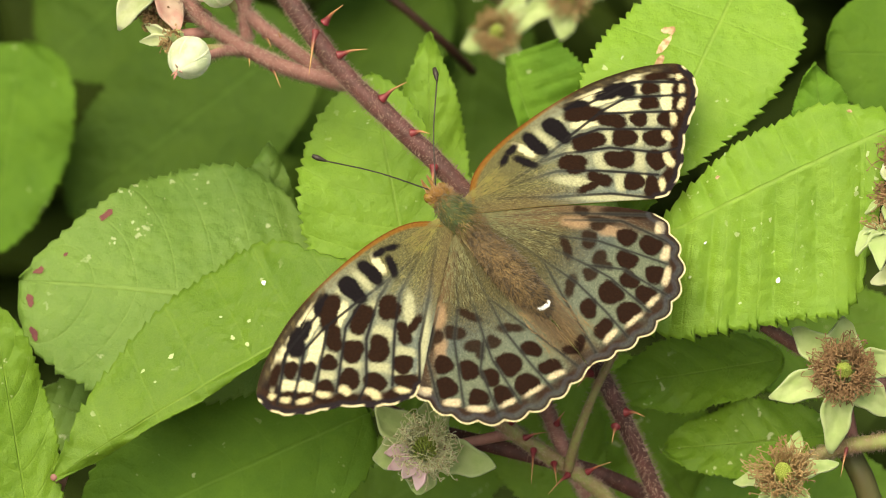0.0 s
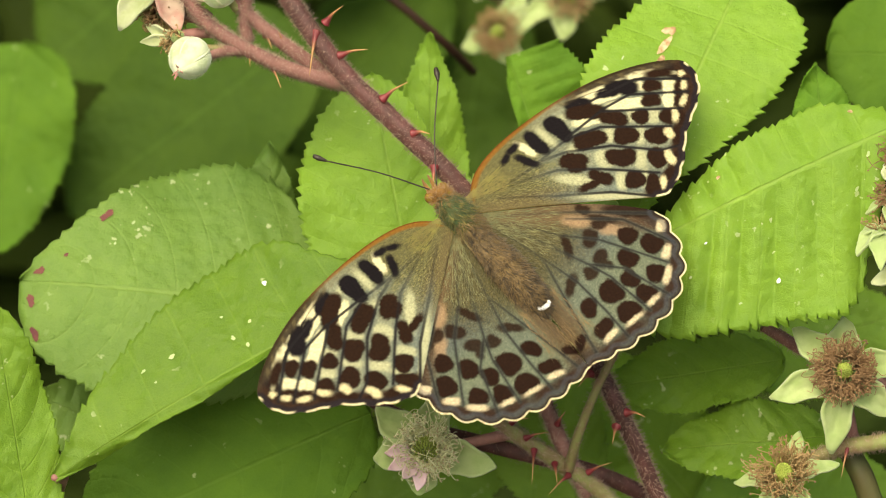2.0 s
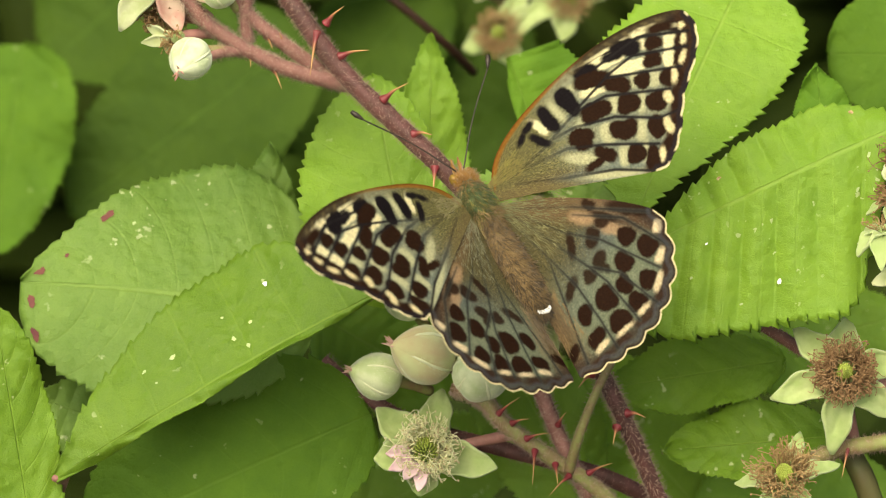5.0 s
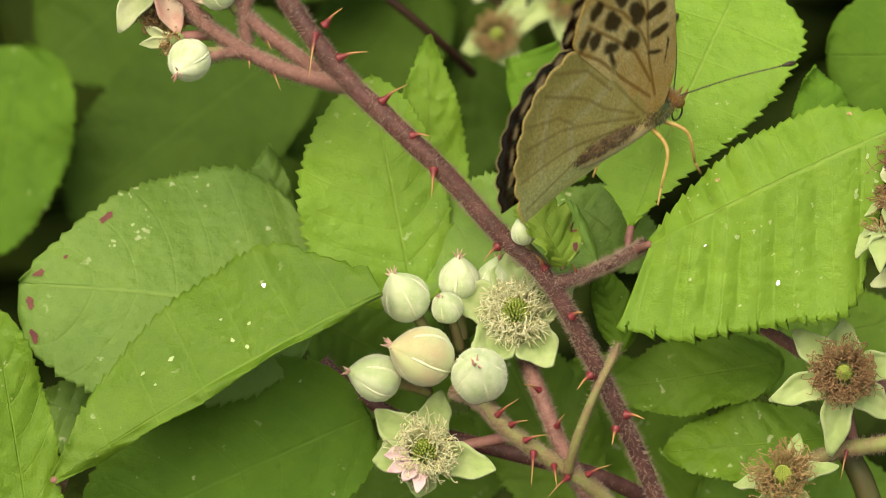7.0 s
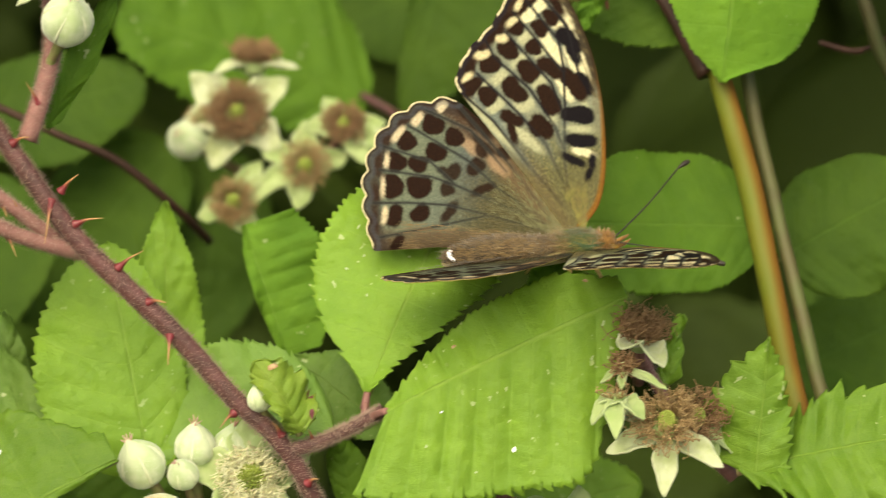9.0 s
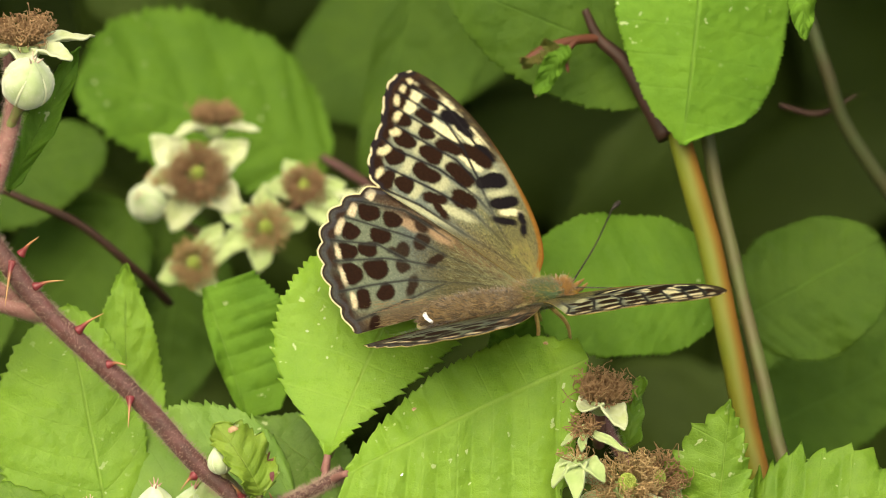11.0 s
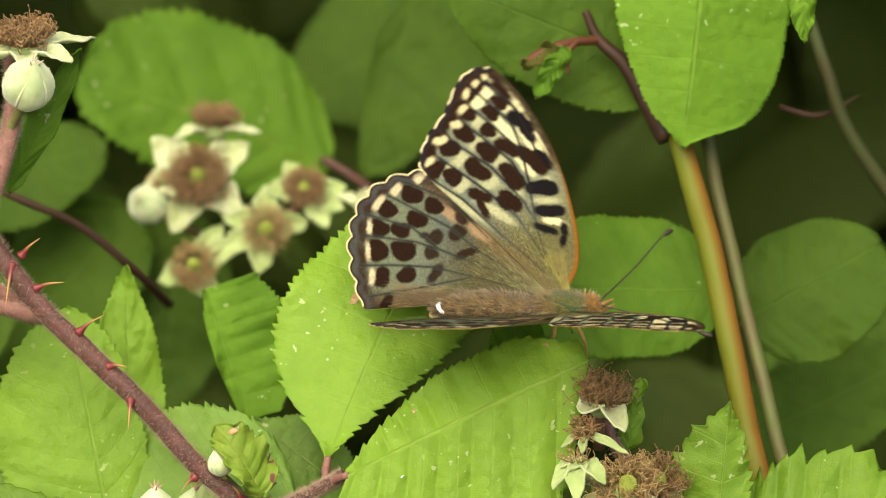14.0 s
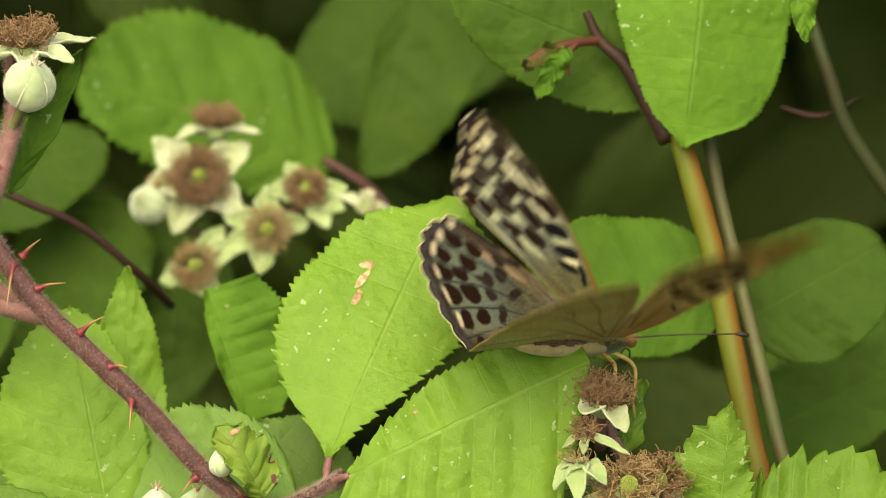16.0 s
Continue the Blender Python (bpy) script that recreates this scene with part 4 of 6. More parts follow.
# flower head on the pink stalks
flower((-0.0403, 0.0088, 1.0401), view(0.0, 0.1, 1), 0.00482, "bramble flower gone over with brown stamens and pink sepals", STAMEN_BROWN,
       ((75, 1.0), (140, 1.1), (240, 1.45), (285, 1.35, SEPAL_PINK), (325, 1.3, SEPAL_PINK), (20, 1.0, SEPAL_PINK)), SEPAL_WHITE, 200, True, seed=6, stem=(-0.0335, 0.0069, 1.0311))
flower((-0.0398, 0.0104, 1.0320), view(0.0, -0.5, 1), 0.00321, "withered bramble flower hanging below another", STAMEN_BROWN,
       ((110, 1.2), (350, 1.3, SEPAL_PINK)), SEPAL_WHITE, 130, False, seed=7, stem=(-0.0335, 0.0069, 1.0311))
flower((-0.0379, 0.0063, 1.0290), view(-0.3, -0.4, 0.8), 0.00209, "pale spent bramble flower", STAMEN_TAN, ((195, 1.7), (170, 1.5), (230, 0.8)), SEPAL_WHITE, 30, False, seed=8,
       stem=(-0.0308, 0.0085, 1.0294))
bud((-0.0358, 0.0025, 1.0272), view(-0.4, -0.5, 0.8), 0.00289, seed=1.4, stem=(-0.0311, 0.0057, 1.0273), label="pale downy bramble bud")
bud((-0.0306, 0.0087, 1.0430), view(0.0, 0.8, 0.6), 0.00321, seed=0.2, stem=(-0.0292, 0.0095, 1.0357))
bud((-0.0318, 0.0065, 1.0362), view(-0.5, 0.4, 0.8), 0.00257, seed=2.2, stem=(-0.0292, 0.0085, 1.0327))
flower((-0.0163, 0.0172, 1.0594), view(-0.1, 1.0, 0.45), 0.00418, "bramble flower with a tuft of brown stamens", STAMEN_BROWN,
       ((20, 1.5), (200, 1.0), (270, 0.8), (320, 1.2), (60, 1.4)), SEPAL_WHITE, 170, False, seed=9, stem=(-0.0187, 0.0173, 1.0468))
bud((-0.0158, 0.0115, 1.0548), view(0.2, 0.6, 0.9), 0.00353, seed=0.8, stem=(-0.0190, 0.0170, 1.0460))
# flowers beside and under the large leaf
flower((0.0567, -0.0074, 0.9838), view(0.0, 0.1, 1), 0.00450, "spent bramble flower with brown stamens and five sepals", STAMEN_BROWN,
       ((88, 1.0), (138, 1.25), (200, 1.5), (262, 1.6), (318, 1.2), (12, 1.2)), SEPAL, 230, True, seed=10, width=0.8, stem=(0.0587, -0.0040, 0.9716))
flower((0.0485, -0.0120, 0.9695), view(-0.2, 0.5, 0.8), 0.00450, "pale bramble flower past bloom", STAMEN_TAN, (170, 230, 300, 20, 75), SEPAL, 130, True, seed=11, width=0.5)
flower((0.0652, -0.0024, 1.0124), view(0.1, 1, 0.3), 0.00330, "withered bramble flower with brown stamens", STAMEN_BROWN, ((290, 1.5), (235, 0.9)), SEPAL_WHITE, 130, False,
       seed=12, wild=0.8, length=1.2, width=1.0, stem=(0.0656, 0.0043, 1.0037))
flower((0.0687, -0.0090, 1.0014), view(-0.1, 0.5, 0.9), 0.00480, "bramble flower with tan stamens beside the leaf", STAMEN_TAN,
       ((150, 1.1), (200, 1.1), (265, 1.2), (320, 1.2)), SEPAL_WHITE, 120, True, seed=13, width=0.6, wild=0.5)
flower((0.0728, -0.0050, 1.0009), view(0.3, 0.5, 0.9), 0.00400, "brown bramble flower beside the leaf", STAMEN_BROWN, (20, 300, (340, 1.4)), SEPAL, 110, True, seed=14, wild=0.5)
flower((0.0618, -0.0087, 1.0057), view(-0.2, 0.9, 0.3), 0.00257, "pale folded sepals of a spent flower", STAMEN_TAN, ((215, 1.3), (255, 1.6), (300, 1.3), (170, 0.9)), SEPAL, 16, False, seed=15, width=1.0, curl=-0.5)
flower((0.0626, -0.0064, 1.0094), view(-0.3, 0.6, 0.7), 0.00193, "small withered bramble flower", STAMEN_BROWN, ((320, 2.6), (200, 1.2), (260, 1.2)), SEPAL, 40, False, seed=16, width=0.6, wild=1.0)
# out of focus flower head in the hedge
flower((0.0091, 0.1004, 1.0178), view(0.0, 0.1, 1), 0.00458, "out of focus bramble flower with a brown ring", STAMEN_BROWN,
       ((35, 1.25), (140, 1.25), (190, 1.1), (245, 1.25), (320, 1.15)), SEPAL_WHITE, 260, True, seed=17, width=0.95, curl=0.15, stem=(0.0155, 0.1038, 1.0088))
flower((0.0118, 0.1049, 1.0251), view(0.0, 1, 0.3), 0.00369, "out of focus withered flower", STAMEN_BROWN, ((200, 1.2), (340, 1.2)), SEPAL_WHITE, 150, False, seed=18, stem=(0.0137, 0.1077, 1.0143))
flower((0.0259, 0.0997, 1.0157), view(0.0, 0.5, 1), 0.00337, "out of focus bramble flower", STAMEN_BROWN, ((5, 1.2), (120, 1.0), (300, 1.3), (330, 1.3), (180, 1.1)), SEPAL, 150, True, seed=19, width=0.9, curl=0.2,
       stem=(0.0209, 0.1049, 1.0057))
flower((0.0198, 0.0958, 1.0101), view(0.0, 0.3, 1), 0.00385, "out of focus pale green flower", STAMEN_TAN, ((90, 1.2), (150, 1.3), (200, 1.3), (260, 1.0), (20, 1.1)), SEPAL, 90, True, seed=20,
       width=0.85)
flower((0.0086, 0.0941, 1.0048), view(-0.1, 0.2, 1), 0.00369, "out of focus bramble flower", STAMEN_TAN, ((30, 1.5), (60, 1.4), (200, 0.9), (300, 0.9)), SEPAL, 120, True, seed=21, width=0.85)
bud((0.0012, 0.0991, 1.0136), view(-0.4, 0.3, 1), 0.00297, seed=0.5, label="out of focus bramble bud", stem=(0.0101, 0.1052, 1.0066))
flower((0.0033, 0.1001, 1.0168), view(-0.3, 0.8, 0.6), 0.00209, "out of focus opening bud", STAMEN_TAN, (60, 140, 220, 300), SEPAL_WHITE, 30, False, seed=22, width=0.9)
flower((0.0354, 0.0971, 1.0140), view(0.2, 0.6, 0.8), 0.00233, "out of focus white petals", STAMEN_PALE, ((10, 1.2), (150, 1.3), (80, 1.0)), SEPAL_WHITE, 20, False, seed=23, width=0.8)


# ---- the hedge behind, and the ground
def far_leaf(rnd, q, size, nrm, n=12, m=3):
    ax = Vector((rnd.gauss(0, 1), rnd.gauss(0, 0.4), rnd.gauss(-0.3, 0.8))).normalized()
    nz = (nrm - ax * nrm.dot(ax)).normalized()
    sd = nz.cross(ax)
    verts = []
    for i in range(n + 1):
        u = i / n
        w = (max(u, 1e-4) ** 0.5) * (max(1 - u, 0) ** 0.65) * 0.62 * size * (1 + (0.06 if i % 2 else -0.02))
        for j in range(-m, m + 1):
            v = j / m
            verts.append(q + ax * size * (u - 0.5) + sd * v * w + nz * (size * (-0.25 * (u - 0.4) ** 2 - 0.10 * abs(v) * w / size + 0.02 * math.sin(9 * u + 4 * v))))
    return verts, grid_faces(n + 1, 2 * m + 1)


def hedge(name, label, count, deep, seed, size, shift=0.0):
    rnd = random.Random(seed)
    pieces = []
    for _ in range(count):
        d = rnd.uniform(*deep)
        wide = 0.13 + 0.19 * d
        q = CENTRE + RIGHT * (rnd.uniform(-wide, wide + 0.05) + shift) - BACK * d + UP * rnd.uniform(-wide * 0.9, wide * 0.9)
        nrm = view(rnd.gauss(0, 0.4), 0.5 + rnd.gauss(0, 0.4), 0.8)
        near = (q - CENTRE) / (1 + d / 0.8)
        if d < 0.35 and near.dot(RIGHT) > 0.085 and near.dot(UP) > 0.01:
            continue
        pieces.append(far_leaf(rnd, q, rnd.uniform(*size), nrm))
    # The darkened leaf colour stands in for shade between the leaves.
    ob = thing(name, joined(name, pieces), LEAF_SHADED, label, "foliage", kind="stuff")
    ob.modifiers.new("thickness", "SOLIDIFY").thickness = 0.0003


leaf("mid green leaf in the undergrowth", (0.0207, 0.0261, 0.9508), (0.0064, 0.0312, 0.9794), (0.1, 0.3, 1), 0.00964, 0.00883, LEAF_BRIGHT)
leaf("mid green leaf in the undergrowth", (0.0381, 0.0355, 0.9473), (0.0191, 0.0366, 0.9704), (-0.1, 0.3, 1), 0.00883, 0.01044, LEAF_BRIGHT)
leaf("dull green leaf in the undergrowth", (-0.0142, 0.0440, 0.9413), (0.0100, 0.0436, 0.9561), (0.0, 0.3, 1), 0.00964, 0.00964, LEAF_BRIGHT)
leaf("dull green leaf in the undergrowth", (0.0435, 0.0329, 0.9717), (0.0691, 0.0387, 0.9768), (0.0, 0.4, 1), 0.00883, 0.00964, LEAF_BRIGHT)
leaf("dull green leaf in the undergrowth", (0.0374, 0.0216, 0.9498), (0.0680, 0.0269, 0.9532), (0.0, 0.4, 1), 0.00964, 0.00803, LEAF_BRIGHT)
leaf("mid green leaf in the undergrowth", (-0.0189, 0.0349, 0.9781), (0.0014, 0.0351, 0.9655), (0.0, 0.3, 1), 0.00964, 0.00964, LEAF_BRIGHT)
leaf("mid green leaf deep in the hedge", (0.0071, 0.1324, 1.0030), (0.0033, 0.1221, 0.9712), (0.0, 0.3, 1), 0.00964, 0.00883, LEAF_DEEP_SHADED)
leaf("mid green leaf deep in the hedge", (-0.0335, 0.1193, 1.0111), (-0.0053, 0.1213, 1.0172), (0.0, 0.3, 1), 0.00883, 0.01044, LEAF_DEEP_SHADED)
leaf("mid green leaf deep in the hedge", (-0.0405, 0.1398, 1.0096), (-0.0657, 0.1329, 0.9883), (0.0, 0.3, 1), 0.01526, 0.01526, LEAF_DEEP_SHADED)
leaf("mid green leaf deep in the hedge", (-0.0500, 0.1509, 0.9791), (-0.0252, 0.1421, 0.9519), (0.0, 0.3, 1), 0.01526, 0.01526, LEAF_DEEP_SHADED)
leaf("dull green leaf deep in the hedge", (0.1049, 0.1184, 0.9761), (0.1274, 0.1247, 0.9956), (0.0, 0.3, 1), 0.01526, 0.01526, LEAF_DEEP_SHADED)
leaf("tiny reddened leaf on a red twig", (0.0613, 0.0445, 1.0528), (0.0562, 0.0435, 1.0499), (0.0, 0.3, 1), 0.00145, 0.00128, LEAF_RED, tooth=0.15, teeth=9)
leaf("tiny green leaf on a red twig", (0.0625, 0.0444, 1.0525), (0.0584, 0.0412, 1.0459), (0.3, 0.3, 1), 0.00161, 0.00177, LEAF_MID, tooth=0.1, teeth=9)
leaf("small green leaf at the edge of a larger one", (0.0951, 0.0262, 1.0676), (0.0955, 0.0233, 1.0589), (0.0, 0.3, 1), 0.00177, 0.00209, LEAF_MID)

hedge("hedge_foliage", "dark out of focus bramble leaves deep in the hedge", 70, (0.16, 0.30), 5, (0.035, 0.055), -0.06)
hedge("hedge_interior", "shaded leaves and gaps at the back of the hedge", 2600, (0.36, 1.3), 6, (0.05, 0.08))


def crown(name, label, count, seed):
    """Unseen leaves, added above and beside the view and down to the ground, that shade the hedge's inside."""
    rnd = random.Random(seed)
    pieces = []
    while len(pieces) < count:
        x = rnd.gauss(0.05, 0.75)
        top = 1.95 - 0.16 * x * x + 0.18 * noise.noise(Vector((x * 2, 0, 3)))
        z = top * rnd.random() ** 0.9
        front = 0.02 + 0.16 * noise.noise(Vector((x * 2.2, z * 2.2, 7))) - 0.10 * max(0, 1.0 - z) + 0.35 * max(0, z - 1.25) ** 1.5
        y = front + 0.12 + abs(rnd.gauss(0, 0.5))
        q = Vector((x, y, z))
        d = -(q - CENTRE).dot(BACK)
        a, b = (q - CENTRE).dot(RIGHT), (q - CENTRE).dot(UP)
        wide = 0.075 * (1 + d / 0.8)
        if z < 0.03 or y > 1.5 or abs(x) > 2.2 or d < -0.75:
            continue
        if -wide * 1.3 - 0.03 < a < wide * 1.3 + 0.08 and -wide - 0.03 < b < wide * 0.75 + 0.07:
            continue
        if d < 0.02 and abs(a) < 0.2 and b > -0.16:
            continue
        pieces.append(far_leaf(rnd, q, rnd.uniform(0.05, 0.085), view(rnd.gauss(0, 0.5), 0.6 + rnd.gauss(0, 0.4), 0.6), 6, 2))
    ob = thing(name, joined(name, pieces), LEAF_SHADED, label, "foliage", kind="stuff")
    ob.modifiers.new("thickness", "SOLIDIFY").thickness = 0.0003


# Added out of view only to block sky light from the hedge's inside.
crown("hedge_crown", "unseen bramble leaves added around the view to shade the hedge", 11000, 9)

gv = []
gn = 60
for i in range(gn + 1):
    for j in range(gn + 1):
        gx, gy = (j / gn - 0.5) * 2, (i / gn - 0.5) * 2
        gx, gy = math.copysign(abs(gx) ** 3, gx) * 200, math.copysign(abs(gy) ** 3, gy) * 200
        gv.append((gx, gy, 0.03 * noise.noise(Vector((gx * 1.5, gy * 1.5, 0)))))
thing("ground", mesh_of("ground", gv, grid_faces(gn + 1, gn + 1)), SOIL, "brown soil with leaf litter under the hedge", "ground", kind="structure")


# ---- the butterfly; x to its right, y ahead, z up, millimetres turned to metres by S
S = 0.001
HINGE_X, FORE_Y, HIND_Y, HINGE_Z = 1.5, 1.5, -1.0, 0.5
FORE = [(2.58, 1.01), (6.25, 3.42), (11.39, 4.37), (19.22, 4.17), (27.63, 2.84), (34.62, 0.38), (39.33, -2.44), (40.67, -4.55), (39.94, -7.60), (37.00, -10.08),
        (32.80, -12.39), (29.59, -15.07), (27.00, -16.70), (24.73, -17.45), (22.70, -17.20), (17.20, -13.00), (8.78, -6.39), (2.34, -1.58)]
HIND = [(2.21, -1.48), (9.58, -5.39), (17.80, -11.84), (22.40, -17.00), (22.50, -20.31), (21.65, -23.25), (19.97, -26.00), (17.23, -28.38), (14.49, -29.77), (10.82, -30.71),
        (7.70, -30.89), (4.13, -30.60), (0.62, -29.70), (-0.33, -28.70), (0.90, -26.06), (0.34, -21.26), (0.15, -15.11), (0.65, -6.21)]
# markings: centre, half length, half width, turn
FORE_BARS = [(10.77, 1.97, 0.98, 0.24, 19), (12.67, 2.43, 1.04, 0.29, 6), (12.66, -0.31, 1.69, 0.4, -66), (15.63, 0.78, 2.11, 0.78, 89),
             (19.54, 0.42, 2.27, 1.05, -90), (24.46, 1.18, 1.78, 0.74, -36), (30.93, -0.99, 2.25, 0.95, -47), (28.88, -0.42, 1.64, 0.46, -28)]
FORE_SPOTS = [(24.38, -0.5, 2.9, 1.02, -37), (26.57, -3.87, 2.0, 0.93, -49), (21.48, -3.87, 2.36, 1.26, -27), (17.51, -4.7, 1.93, 1.0, -35),
              (17.1, -5.8, 1.28, 0.73, -42), (18.52, -9.45, 1.76, 0.82, -64), (16.63, -9.32, 1.83, 0.43, -15), (21.76, -12.87, 1.36, 1.18, -33),
              (22.85, -9.07, 2.08, 1.28, -40), (25.8, -6.91, 1.69, 1.29, -38), (29.53, -6.14, 1.07, 1.0, -8), (32.54, -5.18, 1.3, 1.03, -35),
              (34.27, -3.58, 1.22, 0.85, -38), (23.21, -15.15, 1.55, 0.96, 43), (26.73, -12.54, 1.45, 1.37, -86), (29.04, -9.91, 1.54, 1.29, -33),
              (32.31, -8.59, 1.13, 0.96, 34)]
FORE_EDGE = [(35.26, -7.94, 1.13, 0.56, 43), (36.87, -6.23, 1.04, 0.48, 43), (36.3, -2.71, 2.13, 0.56, -35), (28.71, -14.53, 1.39, 0.64, 28),
             (31.33, -11.93, 1.49, 0.8, 43), (33.62, -10.23, 1.12, 0.56, 43), (26.17, -15.58, 1.51, 0.79, -17), (23.27, -17.01, 1.14, 0.71, -27)]
FORE_PALE = [(27.52, -0.08, 2.79, 0.92, -28), (29.91, -3.6, 3.75, 0.83, -33), (34.48, -6.89, 1.17, 1.09, 1), (36.16, -5.23, 1.14, 0.94, -32),
             (34.22, -1.13, 2.15, 0.56, -27), (32.81, -2.41, 1.13, 0.75, -39), (23.51, -1.6, 2.45, 0.82, -28), (14.0, 1.06, 1.8, 0.62, -78),
             (37.83, -3.92, 0.73, 0.28, -40), (28.65, 1.05, 3.53, 0.23, -18)]
FORE_CREAM = [(17.39, 0.4, 2.02, 0.52, 90), (21.0, 1.33, 1.33, 0.54, -19), (28.82, -5.14, 1.03, 0.72, 42), (30.98, -7.42, 1.13, 0.96, 35),
              (24.08, -5.23, 1.11, 0.96, 37), (27.35, -8.42, 1.48, 0.64, 44), (21.18, -7.8, 1.76, 1.37, -38), (24.75, -11.02, 1.56, 0.8, 44),
              (19.59, -3.51, 1.65, 0.53, -19), (15.74, -7.39, 3.18, 0.73, -52), (20.45, -11.7, 1.46, 0.96, 43), (23.09, -13.58, 1.46, 0.48, 45),
              (17.19, -12.15, 4.78, 0.54, -42)]
FORE_TIPS = [(24.48, -15.91, 1.17, 0.49, 53), (27.93, -13.72, 1.29, 0.6, 75), (30.63, -10.7, 0.94, 0.61, 76), (33.42, -9.19, 1.2, 0.49, 52),
             (35.87, -8.35, 0.95, 0.48, 28), (37.82, -6.54, 0.76, 0.48, 42), (38.73, -4.96, 0.5, 0.46, -6)]
FORE_VEINS = [((5.61, -0.69), (12.0, -1.55)), ((12.0, -1.55), (19.19, -1.64)), ((19.19, -1.64), (24.1, -3.51)), ((24.1, -3.51), (31.6, -10.2)),
              ((13.7, -1.53), (17.77, -3.07)), ((17.77, -3.07), (23.14, -6.74)), ((23.14, -6.74), (27.64, -11.87)), ((27.64, -11.87), (30.64, -13.41)),
              ((8.27, -1.38), (14.85, -4.33)), ((14.85, -4.33), (19.31, -8.32)), ((19.31, -8.32), (25.1, -14.39)), ((5.74, -1.69), (11.99, -7.23)),
              ((11.99, -7.23), (17.93, -11.97)), ((17.93, -11.97), (22.7, -17.35)), ((19.32, -1.51), (25.87, -1.73)), ((25.87, -1.73), (34.94, -9.16)),
              ((26.0, -1.6), (30.78, -2.5)), ((30.78, -2.5), (37.5, -7.77)), ((25.8, 0.47), (33.19, -1.24)), ((33.19, -1.24), (38.98, -6.3))]
HIND_SPOTS = [(16.62, -17.14, 1.42, 1.26, -48), (14.34, -19.88, 1.52, 1.32, -76), (12.61, -22.46, 1.37, 1.21, -86), (9.24, -22.44, 1.78, 1.63, 86),
              (5.28, -22.41, 1.49, 1.1, 48), (18.49, -20.1, 1.59, 1.43, -68), (15.98, -23.98, 1.42, 1.26, 38), (12.93, -25.66, 1.5, 1.41, -42),
              (9.3, -26.33, 1.78, 1.53, -12), (4.86, -26.14, 1.72, 1.03, 21), (0.92, -25.85, 1.3, 0.63, 33)]
HIND_MARKS = [(12.21, -14.12, 1.52, 1.11, 48), (14.65, -13.28, 1.3, 0.79, -18), (11.31, -17.58, 1.51, 1.03, 49), (11.62, -18.82, 0.97, 0.52, -78),
              (8.88, -18.41, 1.11, 1.05, -18), (8.79, -13.29, 1.92, 0.65, 68), (5.57, -18.09, 1.94, 0.71, 37), (14.25, -10.03, 1.2, 0.81, -63),
              (15.35, -12.69, 2.38, 0.54, -49), (19.08, -14.16, 3.97, 0.9, -43)]
HIND_PALE = [(21.23, -18.79, 1.08, 0.79, 46), (19.29, -22.36, 1.34, 0.71, 37), (17.03, -25.31, 1.6, 0.63, 37), (13.08, -26.97, 1.28, 0.49, 6),
             (9.09, -27.69, 1.6, 0.49, 3), (4.9, -27.58, 1.44, 0.56, 10), (15.47, -15.03, 2.06, 0.81, -49), (12.42, -11.0, 1.9, 0.9, -43)]
HIND_RIM = [(21.0, -21.18, 1.91, 0.66, 67), (19.05, -24.39, 1.43, 0.63, 41), (16.29, -26.95, 1.23, 0.95, 28), (12.61, -28.15, 1.87, 0.65, 6),
            (8.03, -28.74, 2.18, 0.65, 3), (4.17, -29.08, 1.99, 0.57, 0), (17.5, -25.99, 0.71, 0.47, 47)]
HIND_VEINS = [((4.93, -5.13), (8.91, -10.9)), ((8.91, -10.9), (13.11, -15.15)), ((13.11, -15.15), (18.39, -23.68)), ((3.69, -4.14), (9.42, -17.14)),
              ((9.42, -17.14), (13.06, -20.8)), ((13.06, -20.8), (15.51, -28.12)), ((9.42, -17.14), (10.69, -20.56)), ((10.69, -20.56), (11.76, -27.95)),
              ((2.79, -4.0), (6.47, -18.23)), ((6.47, -18.23), (6.82, -24.01)), ((6.82, -24.01), (6.8, -29.23)), ((4.98, -12.58), (3.3, -20.23)),
              ((3.3, -20.23), (1.74, -28.32)), ((11.45, -9.69), (17.64, -14.65)), ((17.64, -14.65), (21.09, -21.69)), ((3.63, -2.96), (12.13, -8.85)),
              ((12.13, -8.85), (21.41, -16.35))]


def lin(r, g, b):
    return np.array([(c / 255) ** 2.2 for c in (r, g, b)])


def step(x, lo, hi):
    t = np.clip((x - lo) / (hi - lo), 0, 1)
    return t * t * (3 - 2 * t)


def spots(X, Y, rows, soft=0.22, grow=0.0):
    """How much of each place lies in any of the spots."""
    out = np.zeros_like(X)
    for cx, cy, a, b, turn in rows:
        c, s = math.cos(radians(turn)), math.sin(radians(turn))
        dx, dy = X - cx, Y - cy
        p, q = dx * c + dy * s, -dx * s + dy * c
        wob = 0.08 * np.sin(3 * np.arctan2(q, p) + cx * 3)
        d = (np.abs(p / (a + grow)) ** 2.6 + np.abs(q / (b + grow)) ** 2.6) ** (1 / 2.6) - 1 - wob
        out = np.maximum(out, 1 - step(d * min(a, b), -soft, soft))
    return out


def lay(col, amount, colour):
    return col + (np.asarray(colour) - col) * amount[..., None]


def speck(X, Y, f, seed):
    """Cheap smooth noise on the wing, about -1 to 1."""
    r = np.random.RandomState(seed)
    out = np.zeros_like(X)
    for k in range(5):
        a, b, p, q = r.normal(0, f, 4)
        out += np.sin(a * X + b * Y + p * 3) * np.cos(q * X - a * Y + b)
    return out / 3


